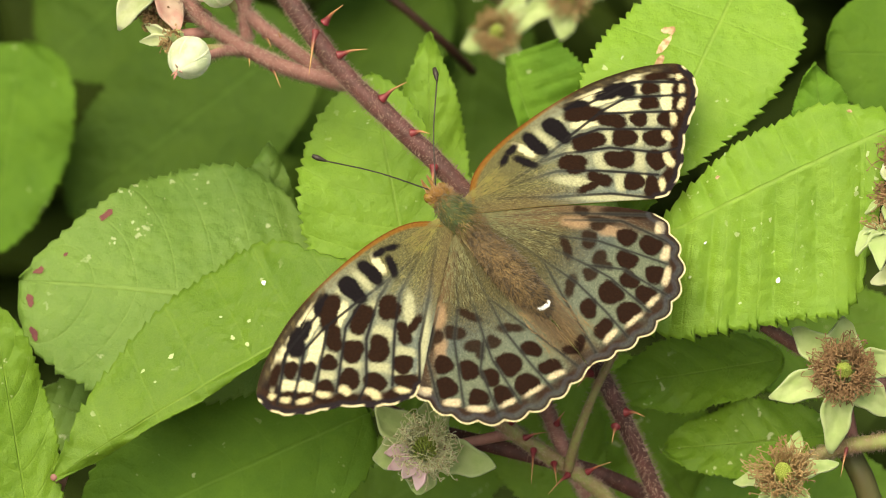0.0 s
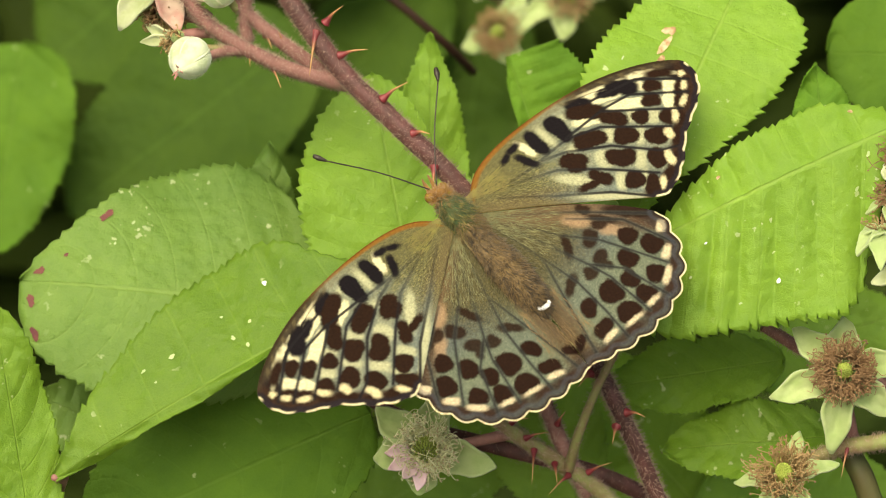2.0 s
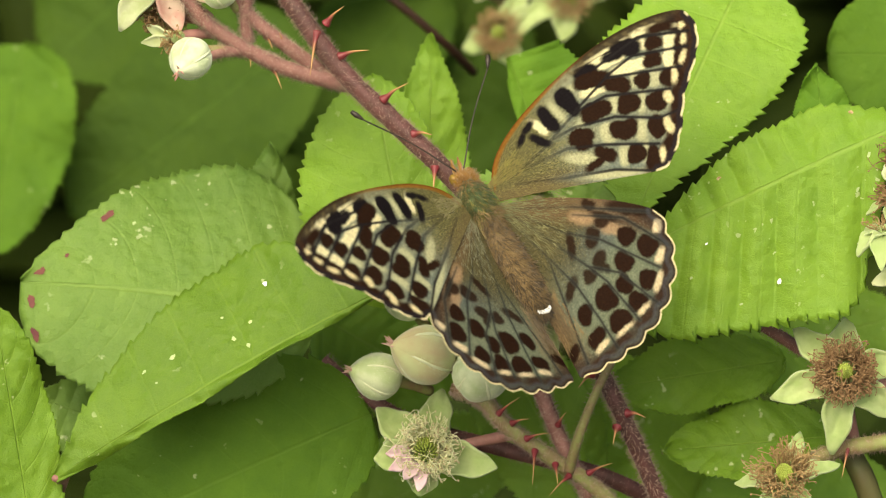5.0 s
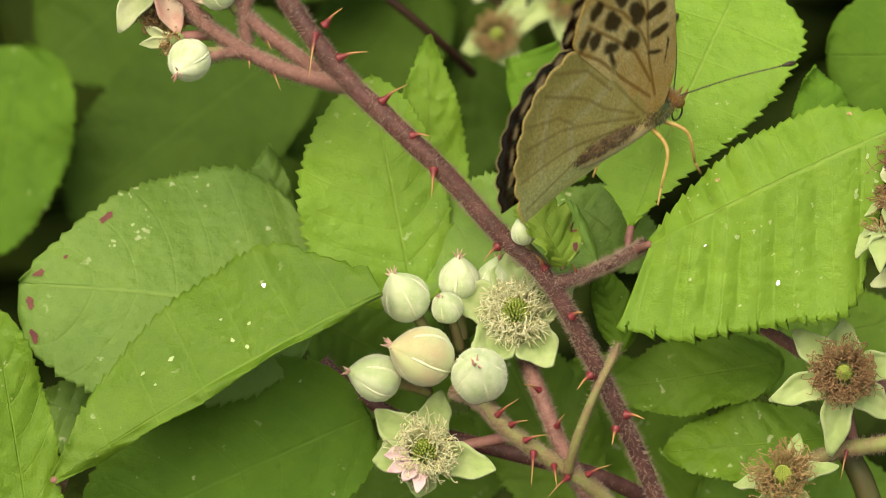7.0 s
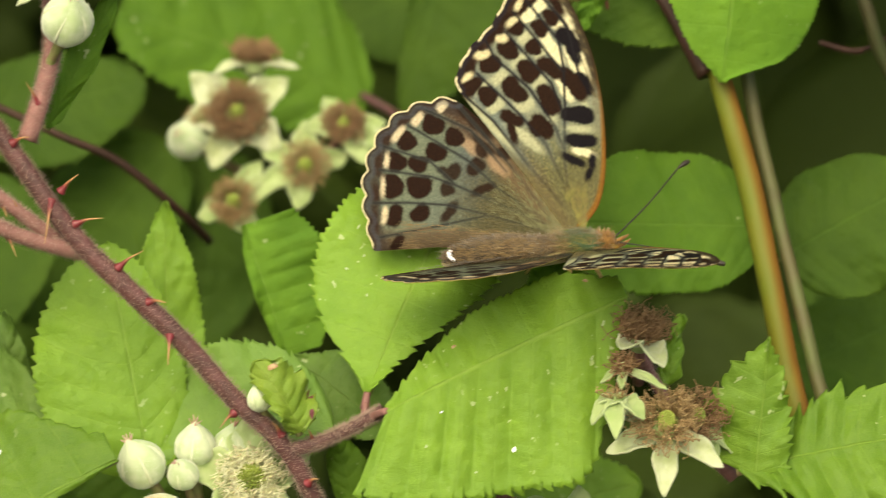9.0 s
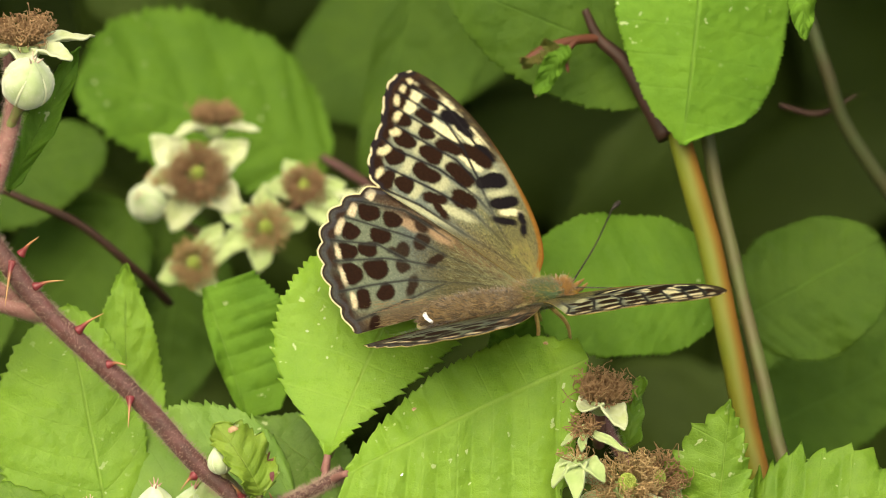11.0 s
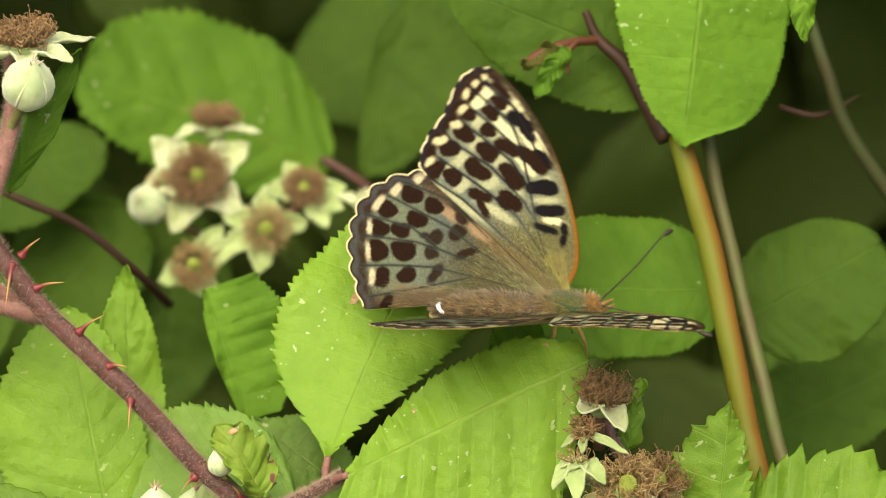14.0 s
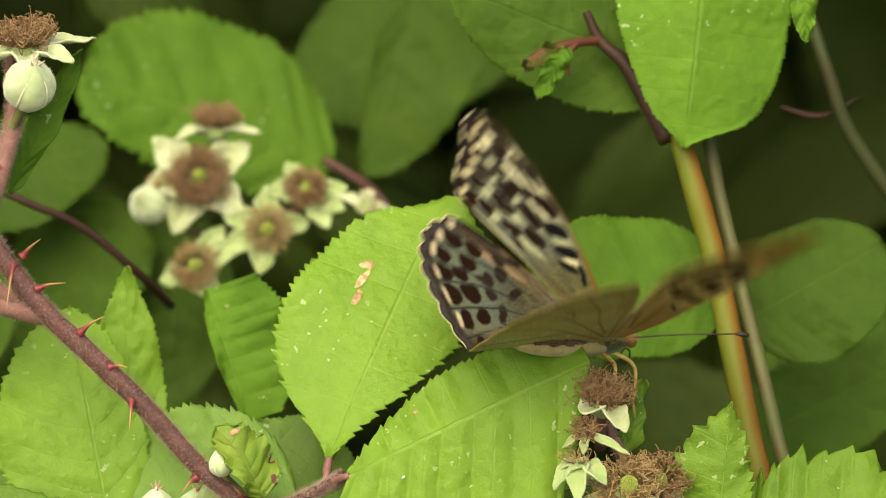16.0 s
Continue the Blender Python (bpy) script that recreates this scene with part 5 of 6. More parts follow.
def lines(X, Y, rows, half, soft):
    """Veins: how near each place is to any of the line pieces."""
    out = np.zeros_like(X)
    for (ax, ay), (bx, by) in rows:
        ln2 = (bx - ax) ** 2 + (by - ay) ** 2
        t = np.clip(((X - ax) * (bx - ax) + (Y - ay) * (by - ay)) / ln2, 0, 1)
        d = np.hypot(X - ax - t * (bx - ax), Y - ay - t * (by - ay))
        out = np.maximum(out, 1 - step(d, half, half + soft))
    return out


def mottled(X, Y, col, colour, amount, seed, f=5.0):
    """Loose scales of a second colour."""
    return lay(col, amount * step(speck(X, Y, f, seed), -0.3, 0.6), colour)


def grainy(col, X, Y, amount, seed, light, dark):
    """Single scales that stand out lighter or darker."""
    r = np.random.RandomState(seed).random_sample(X.shape)
    col = lay(col, amount * step(r, 0.72, 0.95), light)
    return lay(col, amount * (1 - step(r, 0.05, 0.28)), dark)


def fore_top(X, Y, e, s, edge, m):
    """Cream and dark brown patches between dark veins, olive base, orange front edge, dark border with a broken cream rim."""
    far = np.hypot(X - 1.5, Y - 2)
    col = np.zeros(X.shape + (3,)) + lin(158, 163, 140)
    low = 1 - step(Y + 0.62 * X, 0.2, 3.0)
    col = lay(col, low * 0.6, lin(124, 138, 136))
    col = lay(col, 1 - step(far, 10, 20), lin(112, 110, 76))
    col = lay(col, low * (1 - step(far, 10, 21)) * 0.7, lin(120, 100, 72))
    col = grainy(col, X, Y, 0.75 * (1 - step(far, 12, 22)), 4, lin(182, 174, 116), lin(62, 60, 34))
    col = grainy(col, X, Y, 0.22, 14, lin(236, 232, 200), lin(120, 118, 100))
    col = lay(col, lines(X, Y, FORE_VEINS, 0.05, 0.85) * 0.75 * step(far, 9, 16), lin(116, 124, 118))
    wob0 = speck(X, Y, 7.0, 29) * 0.14
    wob = speck(X, Y, 2.5, 9) * 0.12 + speck(X, Y, 9.0, 19) * 0.13
    cost = step(X, 22, 25) * (1 - step(e + 0 * s, 1.9, 3.2)) * step(Y + 0.45 * X, 8.0, 10.5)
    col = lay(col, cost * 0.95, lin(52, 44, 44))
    col = lay(col, edge * (1 - step(m + wob, 3.0, 4.2)) * step(X, 30, 34), lin(54, 44, 42))
    col = lay(col, edge * (1 - step(m + wob, 1.5, 2.6)), lin(74, 54, 42))
    col = lay(col, spots(X + wob0, Y + wob0, FORE_CREAM, 0.3), lin(202, 203, 168))
    col = lay(col, spots(X + wob, Y - wob, FORE_PALE, 0.16), lin(246, 240, 200))
    col = lay(col, spots(X + wob, Y, FORE_BARS, 0.13, 0.26), lin(40, 34, 38))
    col = lay(col, np.maximum(spots(X + wob0, Y + wob, FORE_SPOTS, 0.15, 0.18), spots(X, Y, FORE_EDGE, 0.2, 0.1)), lin(60, 40, 28))
    col = lay(col, spots(X + wob, Y + wob0, FORE_TIPS, 0.2), lin(238, 226, 184))
    col = lay(col, lines(X, Y, FORE_VEINS, 0.10, 0.2) * (0.35 + 0.6 * step(far, 12, 22)), lin(50, 46, 48))
    front = step(s, 0.01, 0.03) * (1 - step(s, 0.42, 0.45))
    streak = step(speck(X + 0.4 * Y, Y * 0.3, 3.0, 51), -0.3, 0.5)
    col = lay(col, front * (1 - step(e, 0.9, 1.7)) * step(far, 15, 22) * (0.35 + 0.5 * streak), lin(120, 108, 80))
    col = lay(col, front * (1 - step(e, 0.25, 0.6)) * step(far, 17, 26), lin(74, 62, 44))
    col = lay(col, front * (1 - step(e, 0.62 - 0.018 * far, 1.25 - 0.03 * far)) * (1 - step(far, 14, 27)), lin(158, 116, 58))
    col = lay(col, front * (1 - step(e, 0.1, 0.28)) * (1 - step(far, 17, 29)) * 0.7, lin(120, 70, 28))
    col = lay(col, edge * (1 - step(m + 0.5 * wob, 0.7, 1.2)), lin(58, 50, 54))
    rim = edge * (1 - step(m, 0.24, 0.40)) * step(np.sin(s * 116 + 0.6), -0.7, -0.2)
    return lay(col, rim, lin(246, 236, 196))


def hind_top(X, Y, e, s, edge, m):
    """Slate and grey-green with dark spots; brown hairy inner part; pinkish brown front; scalloped cream rim."""
    far = np.hypot(X - 1.5, Y + 1)
    col = np.zeros(X.shape + (3,)) + lin(122, 130, 112)
    col = lay(col, 0.8 * step(speck(X, Y, 0.22, 15), 0.0, 0.9), lin(110, 120, 122))
    col = lay(col, (1 - step(Y + 0.35 * X, -16, -10)) * step(m, 2.5, 4.5) * 0.4, lin(148, 156, 130))
    col = lay(col, 1 - step(far, 11, 21), lin(100, 94, 68))
    up = step(Y + 0.86 * X, -2.8, 0.2)
    col = lay(col, up * 0.85, lin(134, 108, 84))
    col = lay(col, up * step(far, 17, 24) * 0.8, lin(88, 66, 50))
    inner = 1 - step(X + 0.10 * Y, -1.6, 1.4)
    col = lay(col, inner * 0.85, lin(108, 84, 58))
    col = grainy(col, X, Y, 0.62 * (1 - step(far, 12, 22)), 6, lin(152, 142, 94), lin(56, 56, 34))
    col = grainy(col, X, Y, 0.22, 16, lin(190, 194, 172), lin(92, 92, 84))
    wob = speck(X, Y, 2.5, 10) * 0.12 + speck(X, Y, 9.0, 20) * 0.15
    col = lay(col, edge * (1 - step(m + wob, 1.6, 3.0)) * 0.75, lin(78, 68, 62))
    col = lay(col, spots(X + wob, Y, HIND_PALE[6:], 0.4) * 0.75, lin(196, 166, 134))
    col = lay(col, spots(X, Y - wob, HIND_RIM, 0.35) * 0.85, lin(72, 50, 38))
    col = lay(col, np.maximum(spots(X + 0.5 * wob, Y + wob, HIND_SPOTS, 0.18, 0.08), 0.92 * spots(X + wob, Y, HIND_MARKS, 0.25)), lin(58, 38, 27))
    col = lay(col, spots(X + wob, Y + wob, HIND_PALE[:6], 0.26, -0.12), lin(232, 216, 184))
    col = lay(col, lines(X, Y, HIND_VEINS, 0.06, 0.5) * (0.15 + 0.35 * step(far, 10, 20)), lin(84, 96, 92))
    col = lay(col, lines(X, Y, HIND_VEINS, 0.05, 0.18) * (0.3 + 0.5 * step(far, 10, 20)), lin(62, 58, 56))
    col = lay(col, edge * step(m, 0.55, 0.8) * (1 - step(m, 1.1, 1.5)) * 0.4, lin(96, 102, 112))
    col = lay(col, edge * (1 - step(m, 0.36, 0.6)), lin(60, 50, 48))
    return lay(col, edge * (1 - step(m, 0.17, 0.29)), lin(248, 238, 196))


def fore_under(X, Y, e, s, edge, m):
    """Buff with cream squares between rows of black bars; greenish gold tip."""
    far = np.hypot(X - 1.5, Y - 2)
    col = np.zeros(X.shape + (3,)) + lin(244, 228, 172)
    col = lay(col, 1 - step(far, 6, 20), lin(226, 198, 138))
    col = mottled(X, Y, col, lin(216, 180, 106), 0.5, 35, 0.7)
    col = lay(col, step(X, 27, 34), lin(210, 176, 98))
    col = lay(col, lines(X, Y, FORE_VEINS, 0.10, 0.35) * 0.7, lin(164, 122, 60))
    wob = speck(X, Y, 2.5, 33) * 0.2
    dark = np.maximum(spots(X + wob, Y, FORE_SPOTS, 0.35, 0.05) * (1 - 0.6 * step(X, 29, 33)), spots(X, Y + wob, FORE_BARS[:5], 0.2, -0.05))
    col = lay(col, dark * 0.9, lin(66, 48, 30))
    col = lay(col, spots(X, Y, FORE_TIPS + FORE_PALE[:4], 0.3) * 0.5, lin(246, 230, 172))
    return lay(col, edge * (1 - step(m, 0.25, 0.5)), lin(226, 198, 128))


def hind_under(X, Y, e, s, edge, m):
    """Olive gold, greener towards the body, with silver bands that follow the outer edge."""
    col = np.zeros(X.shape + (3,)) + lin(222, 212, 146)
    col = lay(col, step(speck(X, Y, 0.28, 8), -0.2, 0.9) * 0.5, lin(196, 178, 106))
    q = m + 0.8 * speck(X, Y, 0.35, 12)
    col = lay(col, (1 - step(q, 2.0, 4.0)) * 0.7, lin(190, 182, 116))
    for at, wide, much in ((5.2, 0.9, 0.75), (11.5, 1.1, 0.7), (17.0, 0.9, 0.5)):
        band = step(q, at - wide, at - 0.3 * wide) * (1 - step(q, at + 0.3 * wide, at + wide)) * step(speck(X, Y, 0.5, int(at)), -0.7, 0.0)
        col = lay(col, band * much, lin(232, 226, 178))
    col = lay(col, 1 - step(X + 0.16 * Y, -1.5, 4.5), lin(222, 228, 164))
    col = lay(col, lines(X, Y, HIND_VEINS, 0.10, 0.3) * 0.38, lin(138, 104, 50))
    col = grainy(col, X, Y, 0.25, 36, lin(220, 206, 146), lin(130, 106, 54))
    return lay(col, edge * (1 - step(m, 0.3, 0.5)), lin(232, 214, 150))


def wing_mesh(name, outline, hinge, side, tops, margin, ray_count, scallop, nr=230, na=440):
    """A wing of two scaled sheets that meet at the rim. margin: the stretch of the outline that is the outer edge."""
    p = np.array([tuple(q) for q in spline([(x, y, 0) for x, y in outline], 24)])[:, :2]
    seg = np.concatenate([[0], np.cumsum(np.hypot(*np.diff(p, axis=0).T))])
    knots = seg[::24] / seg[-1]
    s = np.linspace(0, 1, na)
    cx, cy = np.interp(s * seg[-1], seg, p[:, 0]), np.interp(s * seg[-1], seg, p[:, 1])
    bx, by = (outline[0][0] + outline[-1][0]) / 2, (outline[0][1] + outline[-1][1]) / 2
    lo, hi = knots[margin[0]], knots[margin[1]]
    on = step(s, lo - 0.01, lo + 0.02) * (1 - step(s, hi - 0.02, hi + 0.01))
    rad = np.hypot(cx - bx, cy - by)
    wavy = 1 - on * scallop * (1 - np.abs(np.sin((s - lo) / (hi - lo) * math.pi * 8))) / rad
    cx, cy = bx + (cx - bx) * wavy, by + (cy - by) * wavy
    verts, cols, faces = [], [], []
    grains = np.random.RandomState(len(outline) + side + 3)
    for sheet in (0, 1):
        n_r = nr if sheet == 0 else nr // 2
        t = np.linspace(0, 1, n_r) ** 0.8
        Tm, Sm = np.meshgrid(t, s, indexing="ij")
        X = bx + (cx[None] - bx) * Tm
        Y = by + (cy[None] - by) * Tm
        e = np.stack([np.min(np.hypot(X[i][:, None] - cx[None], Y[i][:, None] - cy[None]), 1) for i in range(n_r)])
        ang = np.arctan2(cy - by, cx - bx)
        fan = (np.unwrap(ang)[None] - np.unwrap(ang)[0]) / (np.unwrap(ang)[-1] - np.unwrap(ang)[0] + 1e-9)
        rim = (s > lo - 0.005) & (s < hi + 0.005)
        m = np.stack([np.min(np.hypot(X[i][:, None] - cx[None, rim], Y[i][:, None] - cy[None, rim]), 1) for i in range(n_r)])
        edge = np.where(m < 4.5, 1.0, 0.0)
        col = 0.80 * tops[sheet](X, Y, e, Sm, edge, m) ** 1.15
        col = col * (0.78 + 0.44 * grains.random_sample(X.shape))[..., None]
        far = np.hypot(X - bx, Y - by)
        Z = 0.05 * np.sin(fan * ray_count * 2 * math.pi) * np.clip(far / 12, 0, 1) - 0.0016 * far ** 2 + 0.03 * far
        Z = Z - (0.12 if sheet else 0.0) * (Tm < 0.999)
        base = len(verts)
        block = np.stack([side * (X - hinge[0]), Y - hinge[1], Z], -1).reshape(-1, 3) * S
        verts += block.tolist()
        cols.append(np.concatenate([col.reshape(-1, 3), np.ones((col.size // 3, 1))], 1))
        f = grid_faces(n_r, na, False, base)
        faces += f if (sheet == 0) == (side > 0) else [q[::-1] for q in f]
    me = mesh_of(name, verts, faces)
    at = me.color_attributes.new("scales", "FLOAT_COLOR", "POINT")
    at.data.foreach_set("color", np.concatenate(cols).astype(np.float32).ravel())
    return me


def fur(count, centre, radii, axis_back, length, seed):
    """Soft hairs over an egg-shaped body, combed backwards."""
    rnd = random.Random(seed)
    out = []
    for _ in range(count):
        d = Vector((rnd.gauss(0, 1), rnd.gauss(0, 1), abs(rnd.gauss(0.3, 1)) - 0.25)).normalized()
        q = Vector((centre[0] + d.x * radii[0], centre[1] + d.y * radii[1], centre[2] + d.z * radii[2])) * S
        tip = q + (d * 0.5 + Vector(axis_back) * 0.8 + Vector((rnd.gauss(0, 0.25), rnd.gauss(0, 0.25), rnd.gauss(0, 0.2)))) * length * S * rnd.uniform(0.5, 1.1)
        thick = rnd.uniform(0.00005, 0.00012)
        w = d.orthogonal().normalized() * thick
        out.append(([q + w, q - w, q + d.cross(w).normalized() * thick, tip], [(0, 1, 3), (1, 2, 3), (2, 0, 3)]))
    return out


def egg(centre, radii, rings=18, sides=24, shape=None):
    v, f = ball_data((0, 0, 0), (0, 1, 0), (radii[1], 1, 1), rings, sides, shape)
    x = Vector((0, 1, 0)).orthogonal().normalized()
    out = []
    for q in v:
        out.append(Vector((q.x * radii[0] + centre[0], q.y + centre[1], q.z * radii[2] + centre[2])) * S)
    return out, f


fly = tagged(new("butterfly"), "dark-form silver-washed fritillary butterfly with spotted wings on a bramble", "butterfly")
part("thorax", mesh_of("thorax", *egg((0, 0.6, 0), (2.1, 3.6, 2.0))), GREEN_FUR, fly, "thorax with greenish fur")
part("thorax_fur", joined("thorax_fur", fur(1500, (0, 0.6, 0), (2.0, 3.5, 1.9), (0, -1, 0.1), 1.6, 1)), GREEN_FUR, fly)["kind"] = "stuff"
part("thorax_down", joined("thorax_down", fur(420, (0, 0.4, 0.1), (2.2, 3.6, 1.7), (0, -1, 0.3), 1.8, 11)), GOLD_FUR, fly)["kind"] = "stuff"
part("waist_fur", joined("waist_fur", fur(260, (0, -2.2, 0.2), (2.1, 1.4, 1.9), (0, -1, 0.4), 1.7, 12) + fur(160, (0, 2.6, 0.2), (1.9, 1.5, 1.7), (0, -1, 0.3), 1.4, 13)),
     OCHRE_FUR, fly, "ochre tufts before and behind the thorax")["kind"] = "stuff"
part("abdomen", mesh_of("abdomen", *egg((0, -10.7, 0.5), (2.3, 8.9, 1.8), 72, 28, lambda u: 0.82 + 0.35 * u * (1 - u) * 2 + 0.05 * math.sin(u * 50))), BROWN_FUR, fly,
     "brown ringed abdomen")
part("abdomen_fur", joined("abdomen_fur", fur(2600, (0, -10.4, 0.5), (2.3, 8.6, 1.8), (0, -1, 0.15), 1.2, 2)), OCHRE_FUR, fly)["kind"] = "stuff"
part("abdomen_down", joined("abdomen_down", fur(1500, (0, -10.8, 0.45), (2.35, 8.4, 1.8), (0, -1, 0.15), 1.3, 4)), UMBER_FUR, fly)["kind"] = "stuff"
part("belly", mesh_of("belly", *egg((0, -8.2, -0.45), (2.25, 11.8, 1.85))), BUFF, fly, "buff underside")
part("collar_fur", joined("collar_fur", fur(500, (0, 3.8, 0.2), (1.6, 1.4, 1.4), (0, 0.2, 0.5), 1.2, 3)), ORANGE_FUR, fly)["kind"] = "stuff"
part("head", mesh_of("head", *egg((0, 4.6, 0.1), (1.25, 1.15, 1.1))), ORANGE_FUR, fly, "orange furred head")
for sx in (-1, 1):
    part("eye", mesh_of("eye", *egg((sx * 1.25, 4.9, 0.1), (0.75, 0.85, 0.85), 12, 16)), EYE_MAT, fly, "amber compound eye")
    shaft = [Vector((sx * 0.5, 5.6, 0.6)) * S, Vector((sx * 5.0, 11.6, 2.4)) * S, Vector((sx * 10.0, 17.0, 4.0)) * S]
    ant = part("antenna", tube("antenna", shaft, [0.00012, 0.00010, 0.00011], 6, 10), BLACK, fly)
    part("club", tube("club", [shaft[2], shaft[2] + Vector((sx * 0.6, 1.0, 0.1)) * S, shaft[2] + Vector((sx * 1.0, 1.8, 0.1)) * S], [0.00015, 0.00042, 0.0003], 8, 4), BLACK, ant,
         "dark club with a rusty tip")
    part("palp", tube("palp", [Vector((sx * 0.5, 5.4, -0.4)) * S, Vector((sx * 0.55, 6.8, 0.2)) * S, Vector((sx * 0.5, 7.6, 0.9)) * S], [0.0004, 0.0003, 0.0001], 8, 4),
         ORANGE_FUR, fly)
    for y0, y1, reach in ((1.5, 4.0, 4.5), (-1.0, -4.5, 5.5)):
        leg = part("leg", tube("leg", [Vector((sx * 1.0, y0, -1.4)) * S, Vector((sx * reach, (y0 + y1) / 2, -2.6)) * S, Vector((sx * (reach + 0.3), y1, -8.0)) * S],
                               [0.00035, 0.00028, 0.0002], 8, 5), LEG, fly)
        part("foot", tube("foot", [Vector((sx * (reach + 0.3), y1, -8.0)) * S, Vector((sx * (reach + 0.6), y1 * 1.25, -10.2)) * S], [0.0002, 0.00016], 6, 3), LEG, leg)
curl = [Vector((0, 5.6 + 1.5 * math.sin(a) * (1 - a / 12), -1.2 - 1.5 * (1 - math.cos(a)) * (1 - a / 14))) * S for a in np.linspace(0, 6.0, 16)]
part("tongue", tube("tongue", curl, [0.00016, 0.00012], 6, 1), BLACK, fly, "coiled black tongue")
drop = []
for k in range(9):
    a = radians(200 + 17 * k)
    r = 0.28 + 0.16 * math.sin(math.pi * k / 8) + 0.06 * (k % 2)
    drop.append(egg((0.3 + 1.0 * math.cos(a), -18.1 + 0.9 * math.sin(a), 1.5 - 0.1 * abs(k - 4)), (r * 0.75, r * 0.75, 0.24), 8, 10))
part("dropping", joined("dropping", drop), WHITE_DROP, fly, "white shiny speck on the abdomen")

wings = []
for side, tag in ((1, "right"), (-1, "left")):
    f = part("forewing", wing_mesh("forewing", FORE, (HINGE_X, FORE_Y), side, (fore_top, fore_under), (7, 14), 7, 0.25), WING, fly,
             "forewing with cream and dark brown spots")
    h = part("hindwing", wing_mesh("hindwing", HIND, (HINGE_X, HIND_Y), side, (hind_top, hind_under), (3, 12), 9, 0.7), WING, fly,
             "grey-brown hindwing with dark spots and a scalloped cream rim")
    # long soft hairs: gold at the wing's base, brown and combed back along the body
    for wing, tint, n, reach, span, comb, long, seed in ((f, GOLD_FUR, 260, 6, (-0.5, 0.05), None, (1.0, 2.4), 41), (h, OLIVE_FUR, 700, 11, (-1.25, -0.35), None, (0.8, 1.8), 42),
                                                         (h, BROWN_FUR, 420, 21, (-1.64, -1.50), -1.58, (1.5, 3.5), 43), (h, OCHRE_FUR, 220, 22, (-1.64, -1.46), -1.56, (1.5, 3.2), 44)):
        rnd = random.Random(seed)
        hair = []
        for _ in range(n):
            a, r = rnd.uniform(*span), 1 + reach * rnd.random() ** (1.2 if comb is None else 0.8)
            d = Vector((math.cos(a), math.sin(a), 0))
            q = d * r
            b = (a if comb is None else comb) + rnd.gauss(0.0, 0.16)
            tip = q + Vector((math.cos(b), math.sin(b), 0)) * rnd.uniform(*long)
            lift = 0.0 if comb is None else 0.4 * max(0.0, 1 - abs(q.x) / 3)
            zq, zt = 0.03 * r - 0.0016 * r * r + 0.03 + lift, 0.03 * r - 0.0016 * r * r + rnd.uniform(0.15, 0.4) + lift
            w = Vector((-math.sin(b), math.cos(b), 0)) * rnd.uniform(0.02, 0.045)
            hair.append(([Vector((side * p.x, p.y, k)) * S for p, k in ((q + w, zq), (q - w, zq), (tip, zt))], [(0, 1, 2)]))
        part("wing_hair", joined("wing_hair", hair), tint, wing)["kind"] = "stuff"
    wings.append((side, f, h))

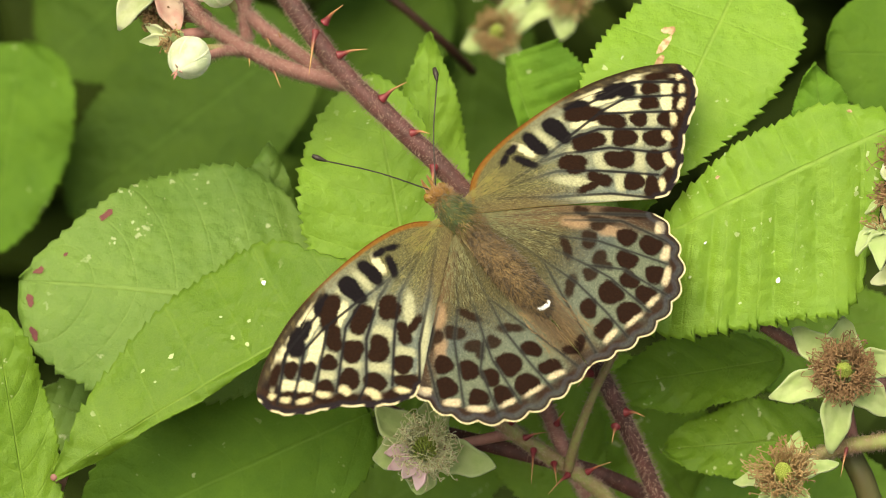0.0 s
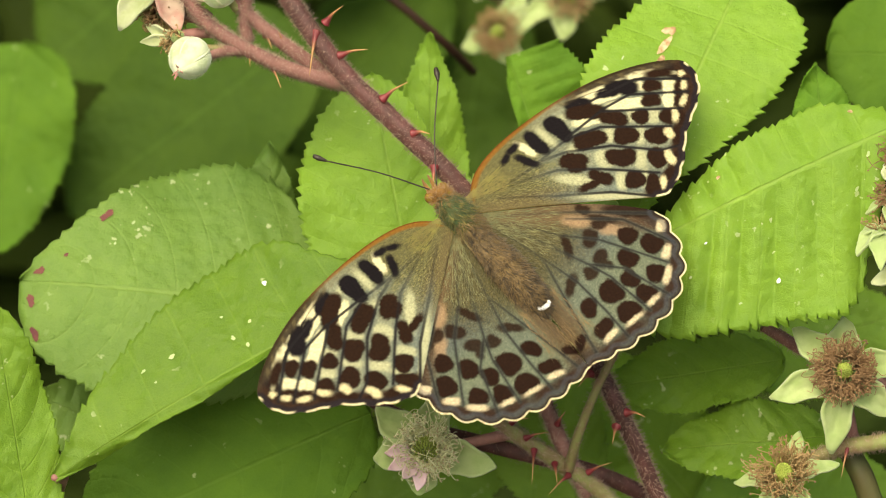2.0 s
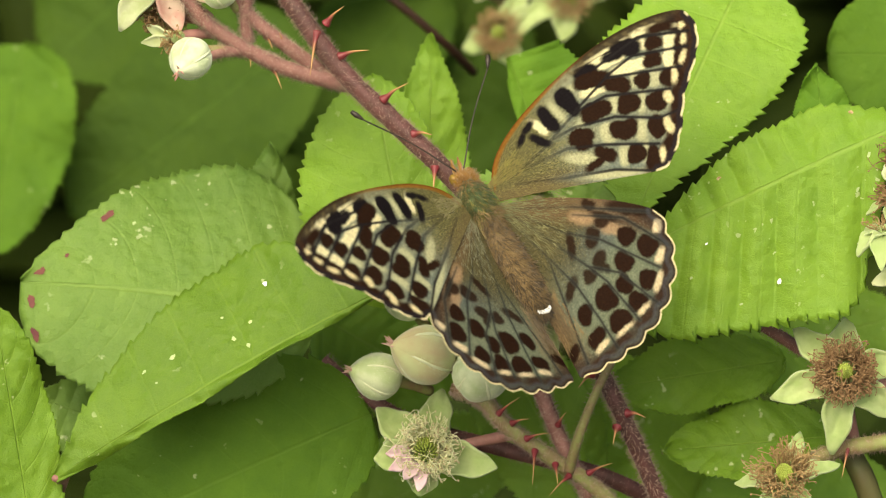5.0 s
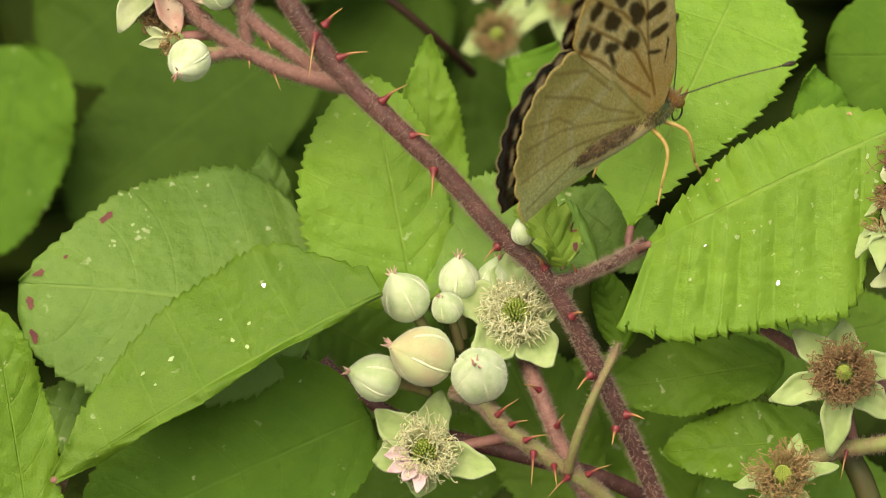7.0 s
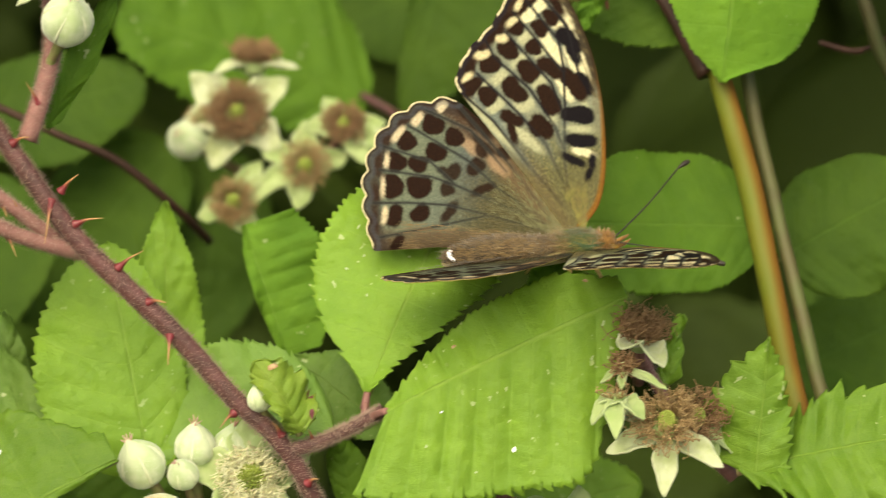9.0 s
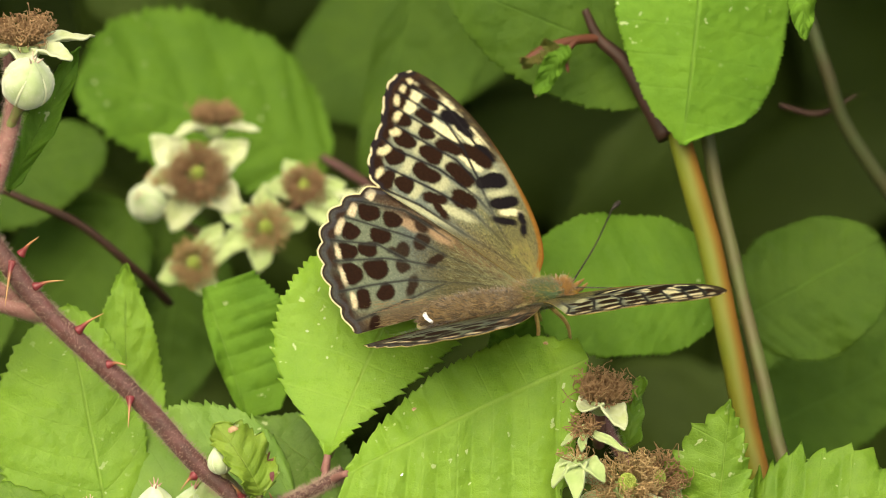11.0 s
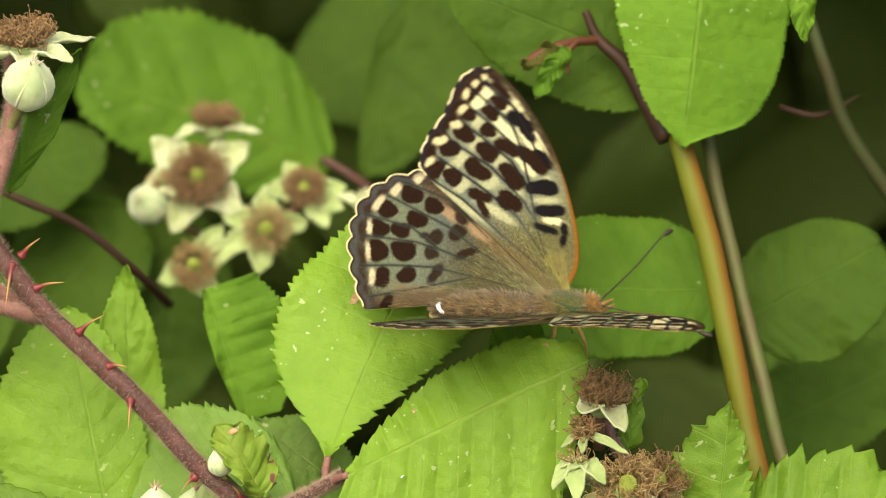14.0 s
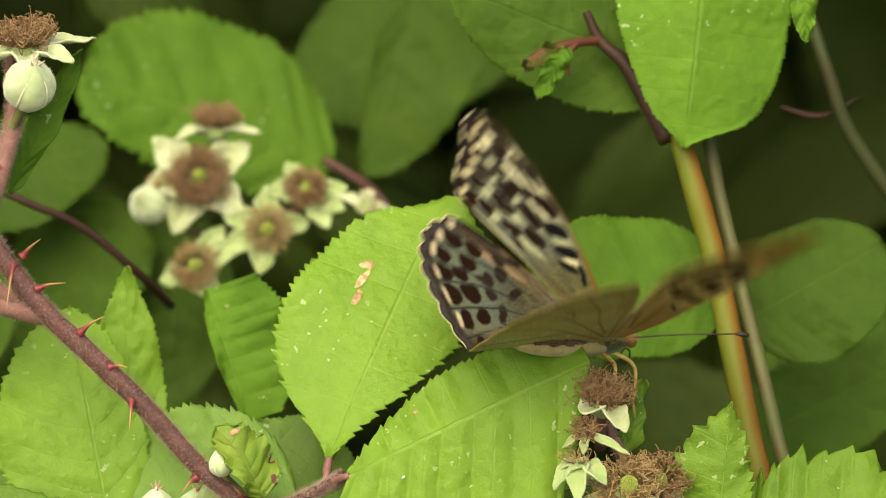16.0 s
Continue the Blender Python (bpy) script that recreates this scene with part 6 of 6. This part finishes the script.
# seconds; place; turn; lift of the left and right wings; sweep of the forewings and hindwings
FLIGHT = [
    (0.0, 0.0021, -0.0087, 1.0071, 38.4, -27.0, 29.3, 6.8, -2.3, -2.7, 5.0, -0.2),
    (3.0, 0.0022, -0.0089, 1.0073, 37.7, -27.0, 28.7, 8.5, -0.5, -3.5, 5.0, 0.1),
    (3.5, 0.0026, -0.0097, 1.0077, 34.6, -25.3, 29.4, 11.8, 2.5, -5.5, 5.9, 0.9),
    (4.0, 0.0035, -0.0098, 1.0079, 36.8, -19.0, 30.2, 25.2, 33.0, -5.2, 2.8, -1.7),
    (6.3, 0.0133, -0.0022, 1.0139, 52.8, 7.3, -21.3, 53.4, 46.0, 7.2, 25.1, 5.0),
    (6.5, 0.0171, -0.0046, 1.0153, 43.6, -7.8, -52.7, 70.2, 4.5, 3.6, 13.4, 2.6),
    (6.7, 0.0219, 0.0010, 1.0160, 31.4, 14.1, -41.1, 58.1, 47.9, -1.5, 25.3, 1.4),
    (6.9, 0.0256, -0.0011, 1.0178, 29.9, 9.1, -53.0, 23.7, 29.8, 5.3, 26.4, 3.4),
    (7.0, 0.0294, 0.0036, 1.0190, 10.9, 8.0, -41.8, 100.0, 87.2, -7.3, -5.8, -5.3),
    (7.1, 0.0286, 0.0011, 1.0203, 24.1, 1.5, -42.8, 43.3, 49.6, 18.1, 1.0, 0.0),
    (7.3, 0.0306, 0.0014, 1.0214, 24.6, 5.6, -42.9, 26.2, 33.8, 9.2, 16.8, 3.0),
    (7.5, 0.0321, 0.0048, 1.0207, 32.0, 33.6, -38.6, 28.5, 80.7, -0.3, 31.4, 5.6),
    (8.0, 0.0409, 0.0015, 1.0243, 33.0, 20.6, -51.6, 21.7, 44.2, 8.7, 17.6, 5.9),
    (8.3, 0.0477, 0.0011, 1.0269, 10.9, 11.1, -75.6, 36.0, 46.3, 6.1, 11.8, -1.4),
    (8.5, 0.0517, 0.0130, 1.0226, 11.3, 29.0, -76.8, 20.9, 51.7, 9.2, 13.4, 2.4),
    (9.0, 0.0571, 0.0129, 1.0213, 4.0, 26.5, -78.9, 32.7, 40.2, 8.9, 21.2, 6.5),
    (9.5, 0.0558, 0.0168, 1.0208, 1.3, 28.4, -71.5, 21.3, 45.6, 3.3, 17.1, 4.5),
    (10.0, 0.0564, 0.0138, 1.0225, 4.8, 25.0, -63.4, 19.9, 36.7, 2.6, 19.0, 3.0),
    (12.5, 0.0576, 0.0157, 1.0231, 5.7, 24.1, -60.8, 16.1, 46.7, -1.9, 13.7, 2.3),
    (13.0, 0.0572, 0.0140, 1.0241, 6.1, 31.1, -59.8, -2.3, 42.5, -3.4, 15.2, 0.7),
    (13.5, 0.0601, 0.0130, 1.0233, 2.8, 37.9, -66.1, 4.1, 50.4, -1.9, 13.4, 1.3),
    (14.0, 0.0606, 0.0132, 1.0217, -2.1, 28.3, -77.0, 18.2, 42.1, 0.6, 15.4, 3.1),
    (14.5, 0.0624, 0.0094, 1.0179, -16.8, 32.0, -95.7, 47.0, 75.0, 2.1, 16.2, 3.2),
    (15.0, 0.0682, 0.0126, 1.0172, -12.7, 37.6, -86.3, 36.9, 69.6, 6.3, 16.3, 2.0),
    (15.3, 0.0685, 0.0123, 1.0157, -19.6, 14.5, -65.4, 54.4, 64.0, 7.0, 13.6, -3.6),
    (15.5, 0.0693, 0.0112, 1.0164, -21.3, 27.0, -71.0, 9.9, 58.5, 0.7, 17.7, 1.9),
    (15.9, 0.0664, 0.0101, 1.0178, -12.5, 7.0, -48.5, 20.0, 62.0, 6.5, 10.0, -0.4),
    (16.0, 0.0661, 0.0098, 1.0179, -11.6, 5.3, -46.1, 39.3, 40.9, 8.3, 7.6, -0.7),
]


def motions():
    rows = list(FLIGHT)
    walk(fly, [(r[0], pose(*r[1:7])) for r in rows])
    for side, f, h in wings:
        lift, sweep = (7, 9) if side < 0 else (8, 10)
        walk(f, [(r[0], pose(side * HINGE_X * S, FORE_Y * S, HINGE_Z * S, 0, -side * r[lift], 0) @ pose(0, 0, 0, 0, 0, side * r[sweep])) for r in rows])
        walk(h, [(r[0], pose(side * HINGE_X * S, HIND_Y * S, (HINGE_Z - 0.35) * S, 0, -side * r[lift], 0) @ pose(0, 0, 0, 0, 0, side * r[11])) for r in rows])


motions()
